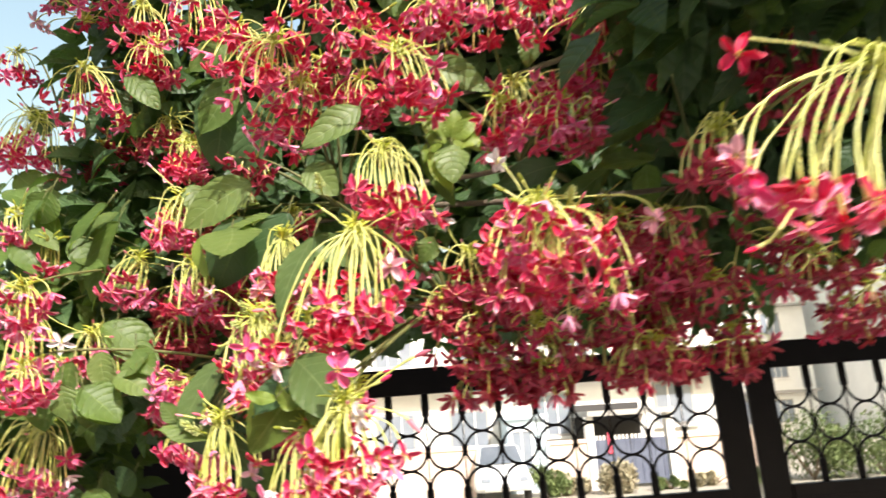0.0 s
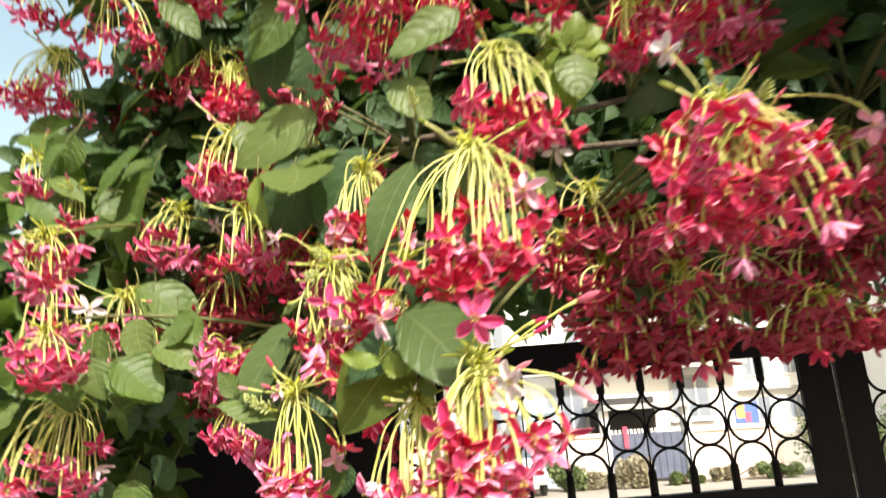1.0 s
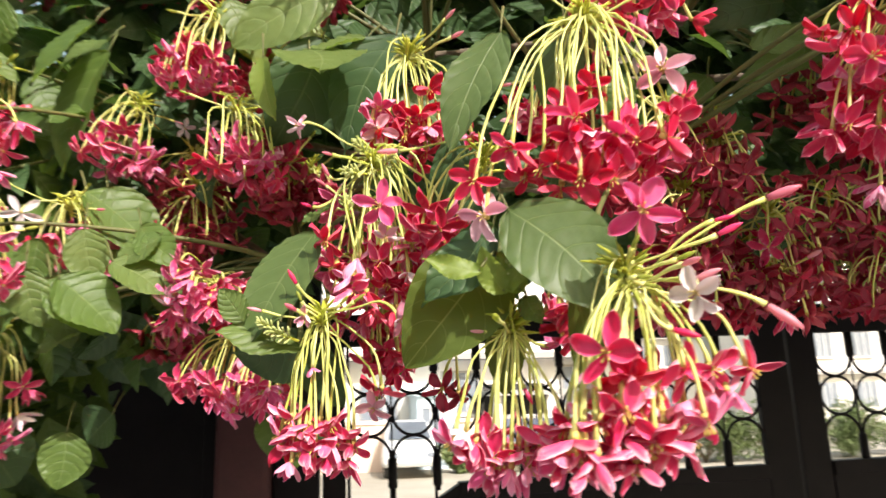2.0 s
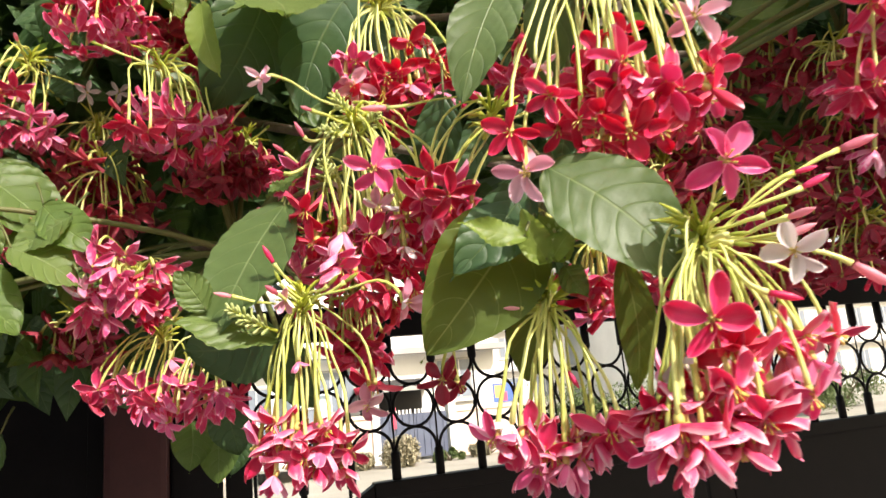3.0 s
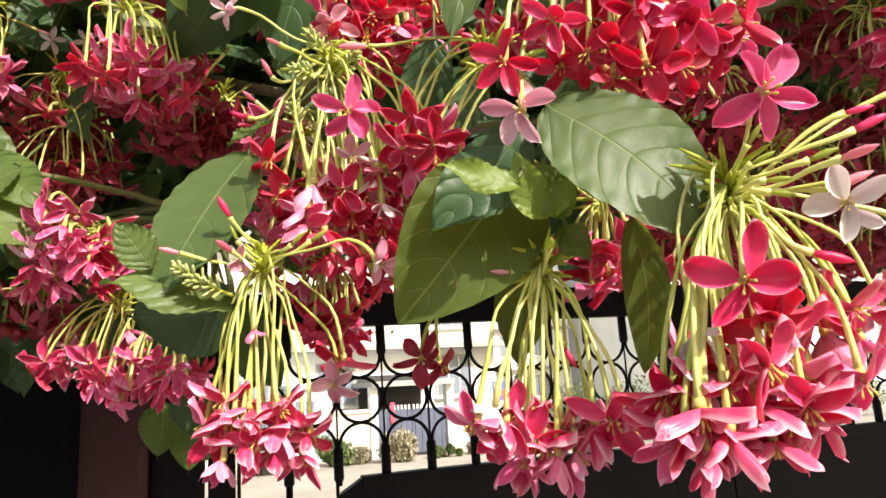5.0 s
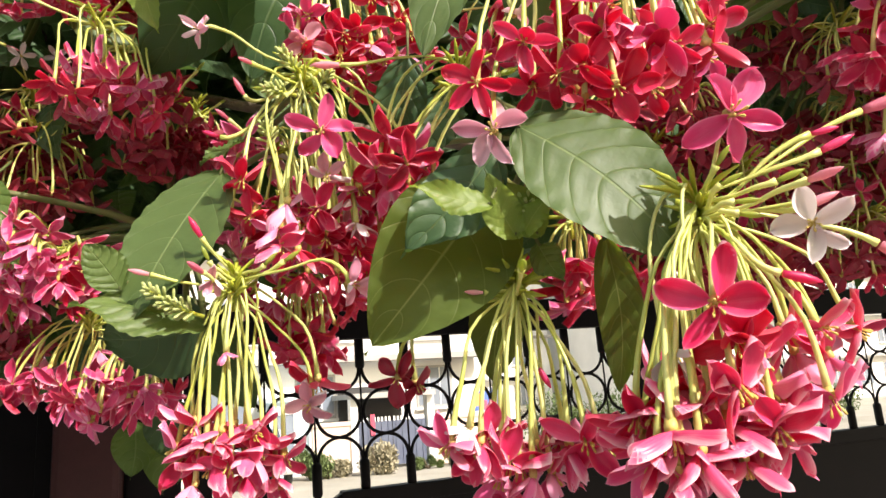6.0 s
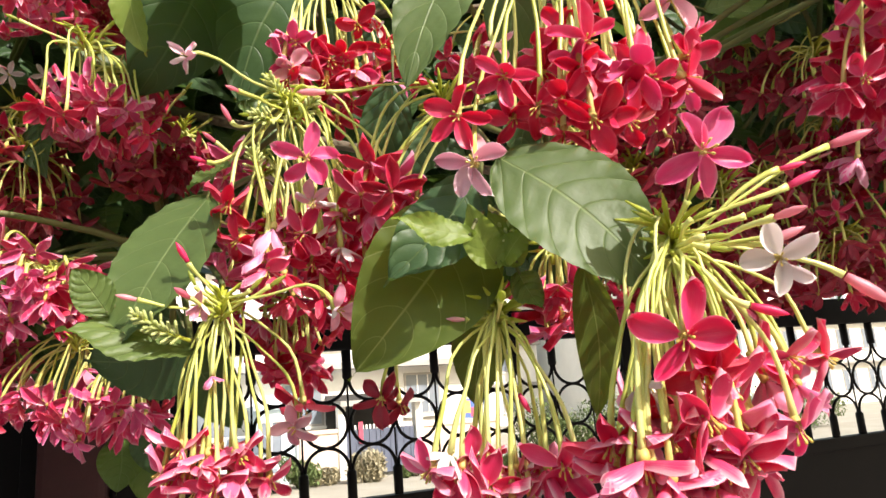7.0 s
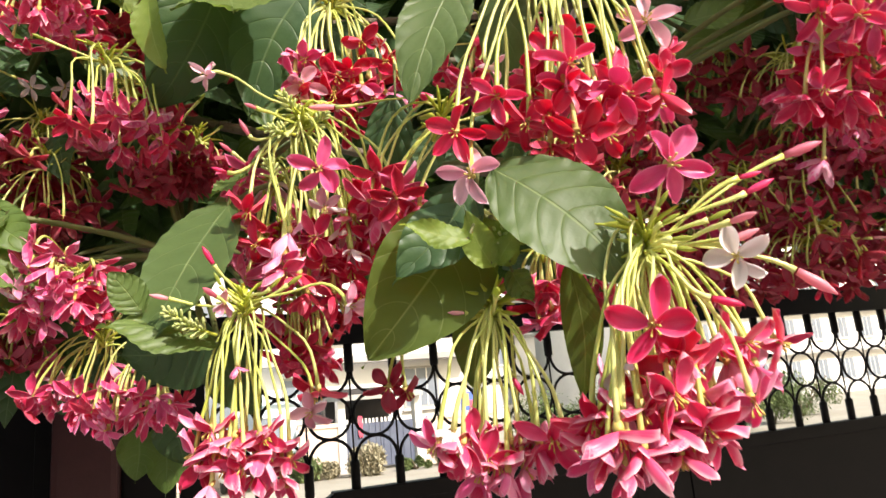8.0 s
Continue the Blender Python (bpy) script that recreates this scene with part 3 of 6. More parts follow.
for i, (x, y, w, h, dry) in enumerate(((10.4, 21.0, 2.6, 1.75, 0), (12.6, 21.3, 3.2, 1.75, 0), (15.2, 21.2, 3.4, 1.65, 0), (18.0, 20.8, 3.2, 1.6, 0), (21.0, 22.0, 3.4, 1.8, 0), (24.5, 24.0, 3.6, 1.9, 0),
                                       (4.7, 20.6, 1.0, 0.85, 1), (6.3, 20.9, 1.2, 0.35, 0), (7.6, 21.2, 1.5, 0.35, 1), (8.9, 21.1, 1.4, 0.45, 0), (2.9, 20.9, 1.0, 0.75, 0), (3.7, 21.0, 1.0, 0.4, 1))):
    bush(x, y, w, h, DRY_BUSH if dry else BUSH, "dry straw-coloured bush at the roadside" if dry else "sunlit green bush at the roadside", i)

# ---- flowers ----
rnd = random.Random(7)


def petal_points(kind, nl, nw, length=0.0180, width=0.0110, phase=0.0):
    """One petal along +x from the throat, facing +z."""
    lift = {"open": 0.16, "flat": -0.12, "reflex": -0.42, "cup": 0.70}[kind]
    curl = {"open": -0.45, "flat": -0.30, "reflex": -0.55, "cup": 0.10}[kind]
    pts, uvs = [], []
    for i in range(nl + 1):
        s = i / nl
        # a narrow claw, widest past the middle, a bluntly pointed tip
        w = width * 0.5 * 1.87 * s ** 0.86 * (1 - s) ** 0.66 + 0.0007 * (1 - s) + 0.0001
        x = 0.0012 + length * s * math.cos(lift + curl * s * 0.5)
        z = length * s * math.sin(lift + curl * s * 0.5)
        for j in range(nw + 1):
            u = 2 * j / nw - 1
            y = u * w
            zz = z + 0.0013 * abs(u) * s + 0.0030 * u * u * (1 - 0.3 * s) - 0.0009 * (1 - abs(u)) * math.sin(math.pi * s) + 0.0016 * math.sin(5 * s + phase + 2.2 * u) * abs(u) * s
            pts.append(Vector((x, y + 0.0011 * math.sin(2.2 * s + phase), zz)))
            uvs.append((j / nw, s))
    faces = [(i * (nw + 1) + j, (i + 1) * (nw + 1) + j, (i + 1) * (nw + 1) + j + 1, i * (nw + 1) + j + 1) for i in range(nl) for j in range(nw)]
    return pts, faces, uvs


def two_faced(name, p, f, uv, tone, tail=None):
    """A thin petal sheet: deep-coloured upper face, paler back, sealed by its own thickness."""
    n = len(p)
    low = [q - Vector((0, 0, 0.00022)) for q in p]
    faces = list(f) + [tuple(i + n for i in reversed(face)) for face in f]
    me = mesh_from(name, list(p) + low, faces, PETALS[tone], list(uv) * 2)
    me.materials.append(BACK[tone])
    me.polygons.foreach_set("material_index", [0] * len(f) + [1] * len(f))
    return me


PETAL, BLOOM = {}, {}
KINDS = ("open", "flat", "reflex", "cup")
for kind in KINDS:
    for tone in PETALS:
        PETAL[kind, tone] = []
        for k in range(3):
            p, f, uv = petal_points(kind, 12, 6, 0.0178, 0.0094 + 0.0020 * k, phase=len(PETAL) + 2.1 * k)
            PETAL[kind, tone].append(two_faced("petal", p, f, uv, tone))
        V, Fc, U = [], [], []
        for k in range(5):
            p, f, uv = petal_points(kind, 4, 2, length=0.0192 * (0.9 + 0.2 * rnd.random()), phase=k * 2.1)
            m = Matrix.Rotation(k * 2 * math.pi / 5 + rnd.uniform(-0.15, 0.15), 3, "Z") @ Matrix.Rotation(rnd.uniform(-0.22, 0.22), 3, "Y")
            o = len(V)
            V += [m @ q for q in p]
            U += uv
            Fc += [tuple(q + o for q in face) for face in f]
        npet, nv = len(Fc), len(V)
        low = [q - Vector((0, 0, 0.00022)) for q in V]
        Fc += [tuple(i + nv for i in reversed(face)) for face in Fc]
        V, U = V + low, U * 2
        sv, sf = sweep([(0, 0, -0.002), (0, 0, 0.0005), (0.0004, 0, 0.0030)], [0.0020, 0.0019, 0.0007], 5)
        o = len(V)
        V += sv
        U += [(0.5, 0.1)] * len(sv)
        Fc += [tuple(q + o for q in face) for face in sf]
        me = mesh_from("blossom", V, Fc, PETALS[tone], U)
        me.materials.append(BACK[tone])
        me.materials.append(STAMEN)
        for i, poly in enumerate(me.polygons):
            poly.material_index = 0 if i < npet else 1 if i < 2 * npet else 2
        BLOOM[kind, tone] = me
# throat with stamens, for blossoms seen close by
tv, tf = sweep([(0, 0, -0.004), (0, 0, -0.001), (0, 0, 0.0006)], [0.0021, 0.0024, 0.0020], 8)
for k in range(5):
    a = k * 1.257 + 0.4
    d = Vector((math.cos(a), math.sin(a), 0))
    sweep([d * 0.0009, d * 0.0018 + Vector((0, 0, 0.0042)), d * 0.0026 + Vector((0, 0, 0.0062)), d * 0.0029 + Vector((0, 0, 0.0074))], [0.00028, 0.00028, 0.00065, 0.0005], 4, tv, tf)
THROAT_MESH = mesh_from("throat", tv, tf, STAMEN)
BUD = {}
for tone in PETALS:
    bv, bf = sweep([(0, 0, 0), (0, 0, 0.003), (0, 0, 0.007), (0, 0, 0.0115), (0, 0, 0.0150), (0, 0, 0.0175)], [0.0017, 0.0020, 0.0025, 0.0023, 0.0013, 0.0003], 8)
    BUD[tone] = mesh_from("bud", bv, bf, PETALS[tone], [(0.5 + 0.45 * math.sin(i), (i // 8) / 6) for i in range(len(bv))])

# 'dark' puts the shade of the inner clusters into the petal colour
PALETTE = {"hot": ["crimson"] * 6 + ["red"] * 2 + ["pink"] * 3, "red": ["red"] * 6 + ["crimson"] * 5 + ["pink"] * 2, "pinkish": ["crimson"] * 5 + ["pink"] * 5 + ["red"] * 2 + ["pale"],
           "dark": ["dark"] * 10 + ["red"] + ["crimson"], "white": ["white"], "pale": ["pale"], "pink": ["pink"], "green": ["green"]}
HUBS = []
current = {}


def tube_mesh(pts, r0=0.0010, r1=0.0019):
    n = len(pts)
    radii = [r0 + (r1 - r0) * max(0, (i / (n - 1) - 0.35) / 0.65) ** 1.6 for i in range(n)]
    radii[-1] *= 1.15
    v, f = sweep(pts, radii, 6)
    return mesh_from("tube", v, f, TUBE)


def blossom(thing, pos, axis, tone, size, kind, near, start=None, out=None, first=None):
    """A blossom on its own tube, in the thing's space; pos is where the petals spring from."""
    pos, axis = Vector(pos), Vector(axis).normalized()
    turned = turn_to(axis, rnd.uniform(0, 6.28))
    if first is not None:
        x = Vector(first)
        x = (x - axis * x.dot(axis)).normalized()
        turned = Matrix((x, axis.cross(x), axis)).transposed().to_4x4()
    m = Matrix.Translation(pos) @ turned @ Matrix.Scale(size, 4)
    if kind == "bud":
        ob = child("bud", BUD[tone], thing, m)
    elif near:
        ob = child("blossom", THROAT_MESH, thing, m)
        for k in range(5):
            shape = kind if rnd.random() < 0.7 else rnd.choice(KINDS)
            child("petal", rnd.choice(PETAL[shape, tone]), ob, Matrix.Rotation(k * 2 * math.pi / 5 + rnd.uniform(-0.2, 0.2), 4, "Z") @ Matrix.Rotation(rnd.uniform(-0.45, 0.40), 4, "Y")
                  @ Matrix.Rotation(rnd.uniform(-0.5, 0.5), 4, "X") @ Matrix.Diagonal((rnd.uniform(0.85, 1.12), rnd.uniform(0.88, 1.2), rnd.uniform(0.8, 1.25), 1)))
    else:
        ob = child("blossom", BLOOM[kind, tone], thing, m)
    start = Vector((0, 0, 0)) if start is None else start
    end = pos - axis * 0.001 * size
    span = (end - start).length
    out = (end - start).normalized() if out is None else out
    pull = axis * span * 0.75 if kind == "bud" else (axis * 0.35 + Vector((0, 0, -0.75))) * span * 1.15
    pts = hermite(start, end, out * span * (0.9 if kind == "bud" else 1.15), pull, 10)
    # no tube is quite straight
    sway = turned @ Vector((0.022 * span, 0, 0))
    pts = [q + sway * math.sin(math.pi * i / (len(pts) - 1)) ** 2 * math.sin(9.0 * i / (len(pts) - 1) + 40 * pos.x) for i, q in enumerate(pts)]
    inv = m.inverted()
    tb = child("tube", tube_mesh([inv @ q for q in pts], 0.0008 / size, (0.0014 + 0.00012 * min(near, 1)) / size), ob)
    return ob


def cluster(hub, centre, radius, n, palette, buds=3, near=0, label=""):
    hub, centre = Vector(hub), Vector(centre)
    n = round(1.35 * n)
    thing = tagged(new("flower_cluster"), label, "flower cluster", "flower clusters of the creeper")
    thing.matrix_basis = Matrix.Translation(hub)
    current.update(thing=thing, hub=hub, near=near)
    HUBS.append(hub)
    c = centre - hub
    rx, rz = radius
    # flower stalk with bracts round its end
    v, f = sweep([(0.004, 0.046, 0.026), (0.002, 0.022, 0.018), (0, 0.002, 0.004), c.normalized() * 0.010], [0.0016, 0.0018, 0.0021, 0.0012], 7)
    for k in range(36 if near else 18):
        a = rnd.uniform(0, 6.28)
        up = rnd.uniform(-0.1, 1.0)
        d = Vector((math.cos(a), math.sin(a), up)).normalized()
        p = Vector((0, 0, rnd.uniform(-0.004, 0.012)))
        ln = rnd.uniform(0.008, 0.027)
        sweep([p, p + d * ln * 0.6 + Vector((0, 0, 0.001)), p + d * ln], [0.0009, 0.0013, 0.0004], 5, v, f)
    child("stalk", mesh_from("stalk", v, f, BRACT), thing)
    turn = rnd.uniform(0, 6.28)
    for i in range(n):
        a = turn + i * 2.39996
        r = math.sqrt((i + 0.5) / n) * rnd.uniform(0.85, 1.12)
        pos = c + Vector((math.cos(a) * r * rx, math.sin(a) * r * rx * 0.75, rz * rnd.triangular(-1.0, 1.8, -0.3)))
        axis = Vector((math.cos(a) * r * 0.8 + rnd.uniform(-0.45, 0.45), math.sin(a) * r * 0.5 - 0.25 + rnd.uniform(-0.5, 0.5), -1.0 + rnd.uniform(-0.4, 0.6)))
        kind = rnd.choice(("open", "open", "flat", "reflex", "cup", "cup", "cup", "flat"))
        out = Vector((math.cos(a) * (0.3 + 0.9 * r), math.sin(a) * (0.2 + 0.7 * r), rnd.uniform(-0.3, 0.6))) * rnd.uniform(0.7, 1.25)
        blossom(thing, pos, axis, rnd.choice(PALETTE[palette]), rnd.uniform(0.86, 1.08), kind, near, start=Vector((0, 0, rnd.uniform(-0.006, 0.020))), out=out)
    for i in range(buds if near else (buds + 1) // 2):
        a = rnd.uniform(0, 6.28)
        d = Vector((math.cos(a), math.sin(a) - 0.3, rnd.uniform(-0.2, 0.9))).normalized()
        blossom(thing, d * rnd.uniform(0.028, 0.055), d, rnd.choice(("blush", "green", "green", "blush")), rnd.uniform(0.5, 0.85), "bud", near, out=d)
    return thing


def bloom(place, axis, tone, size=1.0, kind="open", first=None, start=None):
    """One more blossom or bud of the cluster made last, at a place in the world."""
    tone = {"hot": "crimson", "pinkish": "pink"}.get(tone, tone)
    pos = Vector(place) - current["hub"]
    begin = Vector((0, 0, rnd.uniform(-0.004, 0.010))) if start is None else Vector(start) - current["hub"]
    way = (pos - begin).normalized()
    # hanging tubes leave the stalk sideways before they droop
    out = (way + Vector((0, 0, 0.15))).normalized() if kind == "bud" else (Vector((way.x * 1.6, way.y * 1.6, way.z * 0.5 + 0.15)) + Vector((rnd.uniform(-0.35, 0.35), rnd.uniform(-0.3, 0.2), 0)))
    blossom(current["thing"], pos, Vector(axis), tone, size, kind, current["near"], start=begin, out=out, first=first)


def bud_spike(base, tip, n=26, size=0.50):
    """A young head of tight green buds."""
    base, tip = Vector(base), Vector(tip)
    thing = tagged(new("bud_spike"), "pale green spike of unopened flower buds", "flower buds", "young bud spikes of the creeper")
    thing.matrix_basis = Matrix.Translation(base)
    d = tip - base
    HUBS.append(base - Vector((0.004, 0.046, 0.026)))
    v, f = sweep([(0, 0, 0), d * 0.5, d], [0.0011, 0.0010, 0.0006], 6)
    child("stalk", mesh_from("stalk", v, f, BRACT), thing)
    for i in range(n):
        s = (i + 1) / n
        a = i * 2.39996
        side = d.orthogonal().normalized()
        q = Matrix.Rotation(a, 3, d) @ side
        ax = (q + d.normalized() * (0.5 + s)).normalized()
        m = Matrix.Translation(d * (0.25 + 0.75 * s)) @ turn_to(ax)
        ln = (0.019 - 0.008 * s) * size
        v, f = sweep([(0, 0, 0), (0, 0, ln * 0.6), (0, 0, ln * 0.85), (0, 0, ln)], [0.0006, 0.0009, 0.0014 * size + 0.0003, 0.0005], 5)
        child("bud", mesh_from("bud", v, f, BUDGREEN), thing, m)


# ---- the creeper ----
ROOT = Vector((-0.98, 1.72, YARD_Z))
vine = tagged(new("flowering_creeper"), "dense flowering creeper with green leaves hanging over the gate", "creeper")
vine.matrix_basis = Matrix.Translation(ROOT)


def leaf_points(length, width, rng, bend, nu=8, nl=12, fold=None):
    pts, uvs = [], []
    skew, wav, ph = rng.uniform(-0.06, 0.06), rng.uniform(0.3, 1.0), rng.uniform(0, 6.28)
    fold = rng.uniform(0.10, 0.30) if fold is None else fold
    for i in range(nl + 1):
        s = i / nl
        w = width * 0.5 * (math.sin(math.pi * min(1.0, s / 0.95) ** 0.84) ** 0.76 + 0.05 * (1 - s)) if 0 < i < nl else width * 0.012
        cy, cz = length * s * (1 - 0.25 * abs(bend) * s), -bend * length * s * s * 1.5
        for j in range(nu + 1):
            u = 2 * j / nu - 1
            z = cz + fold * abs(u) * w - 0.25 * u * u * w * bend + 0.0034 * wav * math.sin(9 * s + ph + (1.5 if u > 0 else 0)) * u * u
            saw = abs(((s - abs(u) ** 1.6 * 0.26) * 6.5) % 1 - 0.5)
            z += 0.0040 * (width / 0.05) * (saw - 0.5) * math.sin(math.pi * abs(u)) + 0.0007 * math.sin(60 * s + 3 * ph) * abs(u) ** 6
            pts.append(Vector((u * w + skew * length * math.sin(math.pi * s), cy, z)))
            uvs.append((j / nu, s))
    faces = [(i * (nu + 1) + j, i * (nu + 1) + j + 1, (i + 1) * (nu + 1) + j + 1, (i + 1) * (nu + 1) + j) for i in range(nl) for j in range(nu)]
    return pts, faces, uvs


def leaf_frame(base, tip, facing):
    y = (tip - base).normalized()
    z = Vector(facing)
    z = (z - y * z.dot(y)).normalized()
    x = y.cross(z)
    m = Matrix((x, y, z)).transposed().to_4x4()
    m.translation = base
    return m


PETIOLES = []


def leaf(base, tip, width, tone, bend=0.12, facing=(-0.25, -0.75, 0.6), fold=None):
    """A single leaf of the creeper between two places, its upper face turned to facing."""
    base, tip = Vector(base), Vector(tip)
    rng = random.Random(round(base.x * 1000) * 7 + round(tip.z * 1000))
    p, f, uv = leaf_points((tip - base).length * 1.03, width, rng, bend, 12, 40, fold)
    m = leaf_frame(base - ROOT, tip - ROOT, facing)
    # a short stalk behind the base
    child("leaf", mesh_from("leaf", p, f, LEAVES[tone], uv), vine, m)
    d = (tip - base).normalized()
    PETIOLES.append((base + d * 0.002, base - d * 0.012 + Vector((0, 0.012, 0.018))))


# ---- the flower clusters, nearest first ----
cluster((-0.097, 0.719, 1.522), (-0.099, 0.712, 1.443), (0.03, 0.022), 6, "hot", buds=1, near=2, label="large crimson and pink flower cluster with long pale green tubes")
bloom((-0.096, 0.694, 1.559), (-0.31, -0.94, -0.12), "pink", 1.12, "open", first=(0.44, -0.35, 0.83))
bloom((-0.125, 0.684, 1.484), (-0.57, -0.74, -0.35), "crimson", 1.08, "open", first=(0.08, -0.24, 0.97))
bloom((-0.063, 0.700, 1.476), (0.02, -0.85, -0.53), "crimson", 0.95, "flat", first=(-0.93, 0.33, 0.16))
bloom((-0.128, 0.705, 1.470), (-0.10, -0.06, -0.99), "white", 0.72, "cup", first=(0.00, -0.21, 0.98))
bloom((-0.111, 0.692, 1.472), (-0.09, -0.66, -0.74), "red", 1.00, "open", first=(0.93, -0.35, -0.08))
bloom((-0.117, 0.688, 1.456), (0.07, -0.55, -0.83), "crimson", 1.00, "flat", first=(0.92, -0.30, -0.25))
bloom((-0.074, 0.690, 1.449), (0.13, -0.19, -0.97), "pink", 0.95, "flat", first=(0.88, -0.40, 0.26))
bloom((-0.141, 0.695, 1.442), (-0.30, -0.30, -0.91), "crimson", 1.05, "cup", first=(-0.00, 0.21, -0.98))
bloom((-0.125, 0.700, 1.450), (-0.04, -0.22, -0.98), "crimson", 1.00, "flat", first=(0.16, -0.27, 0.95))
bloom((-0.104, 0.695, 1.438), (0.11, -0.25, -0.96), "crimson", 1.00, "flat", first=(0.92, -0.30, -0.25))
bloom((-0.137, 0.720, 1.447), (-0.40, -0.29, -0.87), "red", 0.90, "open", first=(-0.16, -0.15, 0.98))
bloom((-0.108, 0.700, 1.429), (-0.14, -0.17, -0.97), "crimson", 0.85, "cup", first=(-0.00, 0.21, -0.98))
bloom((-0.072, 0.715, 1.455), (0.03, -0.36, -0.93), "red", 0.90, "open", first=(0.93, -0.35, -0.08))
bloom((-0.113, 0.710, 1.432), (-0.21, -0.05, -0.98), "pink", 0.85, "cup", first=(-0.47, 0.36, -0.81))
bloom((-0.141, 0.705, 1.433), (-0.46, -0.18, -0.87), "pink", 0.95, "cup", first=(-0.60, 0.39, -0.70))
bloom((-0.062, 0.715, 1.467), (0.47, 0.39, -0.79), "pink", 0.85, "cup", first=(0.47, 0.01, -0.88))
bloom((-0.108, 0.715, 1.460), (-0.34, -0.39, -0.86), "red", 0.95, "open", first=(-0.81, 0.19, 0.55))
bloom((-0.113, 0.720, 1.455), (-0.48, -0.17, -0.86), "red", 0.85, "flat", first=(-0.93, 0.35, 0.08))
bloom((-0.085, 0.710, 1.449), (0.03, -0.36, -0.93), "crimson", 0.90, "flat", first=(0.93, -0.35, -0.08))
bloom((-0.136, 0.700, 1.427), (0.02, -0.01, -1.00), "crimson", 0.80, "cup", first=(-0.16, 0.27, -0.95))
bloom((-0.132, 0.725, 1.437), (-0.40, 0.05, -0.92), "crimson", 0.85, "open", first=(-0.88, 0.40, -0.26))
bloom((-0.134, 0.700, 1.438), (0.00, -0.07, -1.00), "pink", 0.95, "cup", first=(-0.16, 0.27, -0.95))
bloom((-0.130, 0.695, 1.434), (-0.11, -0.09, -0.99), "crimson", 0.95, "cup", first=(0.16, 0.15, -0.98))
bloom((-0.113, 0.700, 1.443), (-0.01, -0.14, -0.99), "crimson", 1.00, "cup", first=(-0.32, 0.32, -0.89))
bloom((-0.102, 0.700, 1.448), (0.05, -0.29, -0.96), "pink", 0.90, "cup", first=(0.47, 0.01, -0.88))
bloom((-0.091, 0.700, 1.441), (0.18, -0.21, -0.96), "crimson", 0.95, "cup", first=(0.72, -0.13, -0.69))
bloom((-0.132, 0.715, 1.449), (-0.32, -0.02, -0.95), "crimson", 0.95, "cup", first=(-0.88, 0.40, -0.26))
bloom((-0.094, 0.700, 1.466), (-0.10, -0.39, -0.91), "crimson", 0.95, "cup", first=(0.81, -0.19, -0.55))
bloom((-0.075, 0.705, 1.475), (-0.03, -0.56, -0.83), "crimson", 0.95, "cup", first=(0.92, -0.38, 0.09))
bloom((-0.039, 0.705, 1.475), (0.47, -0.65, -0.60), "crimson", 0.85, "flat", first=(0.92, -0.38, 0.09))
bloom((-0.051, 0.708, 1.464), (0.38, -0.06, -0.92), "pink", 0.80, "cup", first=(0.47, 0.01, -0.88))
bloom((-0.076, 0.683, 1.513), (-0.69, -0.66, -0.29), "white", 0.88, "open", first=(0.66, -0.40, 0.64))
bloom((-0.023, 0.695, 1.567), (0.81, -0.54, 0.25), "blush", 1.05, "bud")
bloom((-0.055, 0.695, 1.554), (0.81, -0.57, 0.14), "crimson", 0.60, "bud")
bloom((-0.057, 0.690, 1.545), (0.79, -0.50, 0.37), "crimson", 0.78, "bud")
bloom((-0.080, 0.692, 1.532), (0.75, -0.59, 0.30), "green", 0.60, "bud")
bloom((-0.072, 0.690, 1.521), (0.75, -0.59, 0.30), "blush", 0.80, "bud")
bloom((-0.032, 0.692, 1.507), (0.63, -0.45, -0.64), "blush", 1.15, "bud")
bloom((-0.087, 0.690, 1.495), (0.82, -0.47, -0.31), "crimson", 0.80, "bud")
bloom((-0.104, 0.690, 1.522), (0.71, -0.71, -0.05), "green", 0.50, "bud")
bloom((-0.100, 0.700, 1.532), (0.65, -0.67, 0.37), "green", 0.50, "bud")
bloom((-0.101, 0.700, 1.540), (0.28, -0.62, 0.73), "green", 0.50, "bud")
bloom((-0.098, 0.695, 1.519), (0.71, -0.66, -0.25), "green", 0.50, "bud")
cluster((-0.087, 0.782, 1.720), (-0.092, 0.765, 1.621), (0.046, 0.02), 9, "red", buds=4, near=1, label="bright red flower cluster hanging from a bracted green stalk in sun")
bloom((-0.113, 0.740, 1.630), (-0.27, -0.91, -0.32), "crimson", 1.00, "open", first=(0.77, -0.41, 0.50))
bloom((-0.151, 0.755, 1.615), (-0.56, -0.75, -0.34), "crimson", 0.90, "open", first=(0.93, -0.35, -0.08))
bloom((-0.174, 0.760, 1.595), (-0.57, -0.72, -0.40), "red", 0.85, "open", first=(0.92, -0.38, 0.09))
bloom((-0.071, 0.750, 1.621), (-0.33, -0.76, -0.56), "crimson", 0.90, "open", first=(-0.93, 0.35, 0.08))
bloom((-0.095, 0.745, 1.607), (-0.31, -0.70, -0.64), "red", 0.95, "flat", first=(0.93, -0.35, -0.08))
bloom((-0.115, 0.745, 1.620), (-0.23, -0.43, -0.87), "red", 0.90, "cup", first=(0.81, -0.41, 0.42))
bloom((-0.116, 0.760, 1.644), (-0.50, -0.65, -0.57), "red", 0.90, "flat", first=(-0.92, 0.38, -0.09))
bloom((-0.124, 0.750, 1.604), (-0.47, -0.54, -0.69), "red", 0.95, "open", first=(-0.88, 0.40, -0.26))
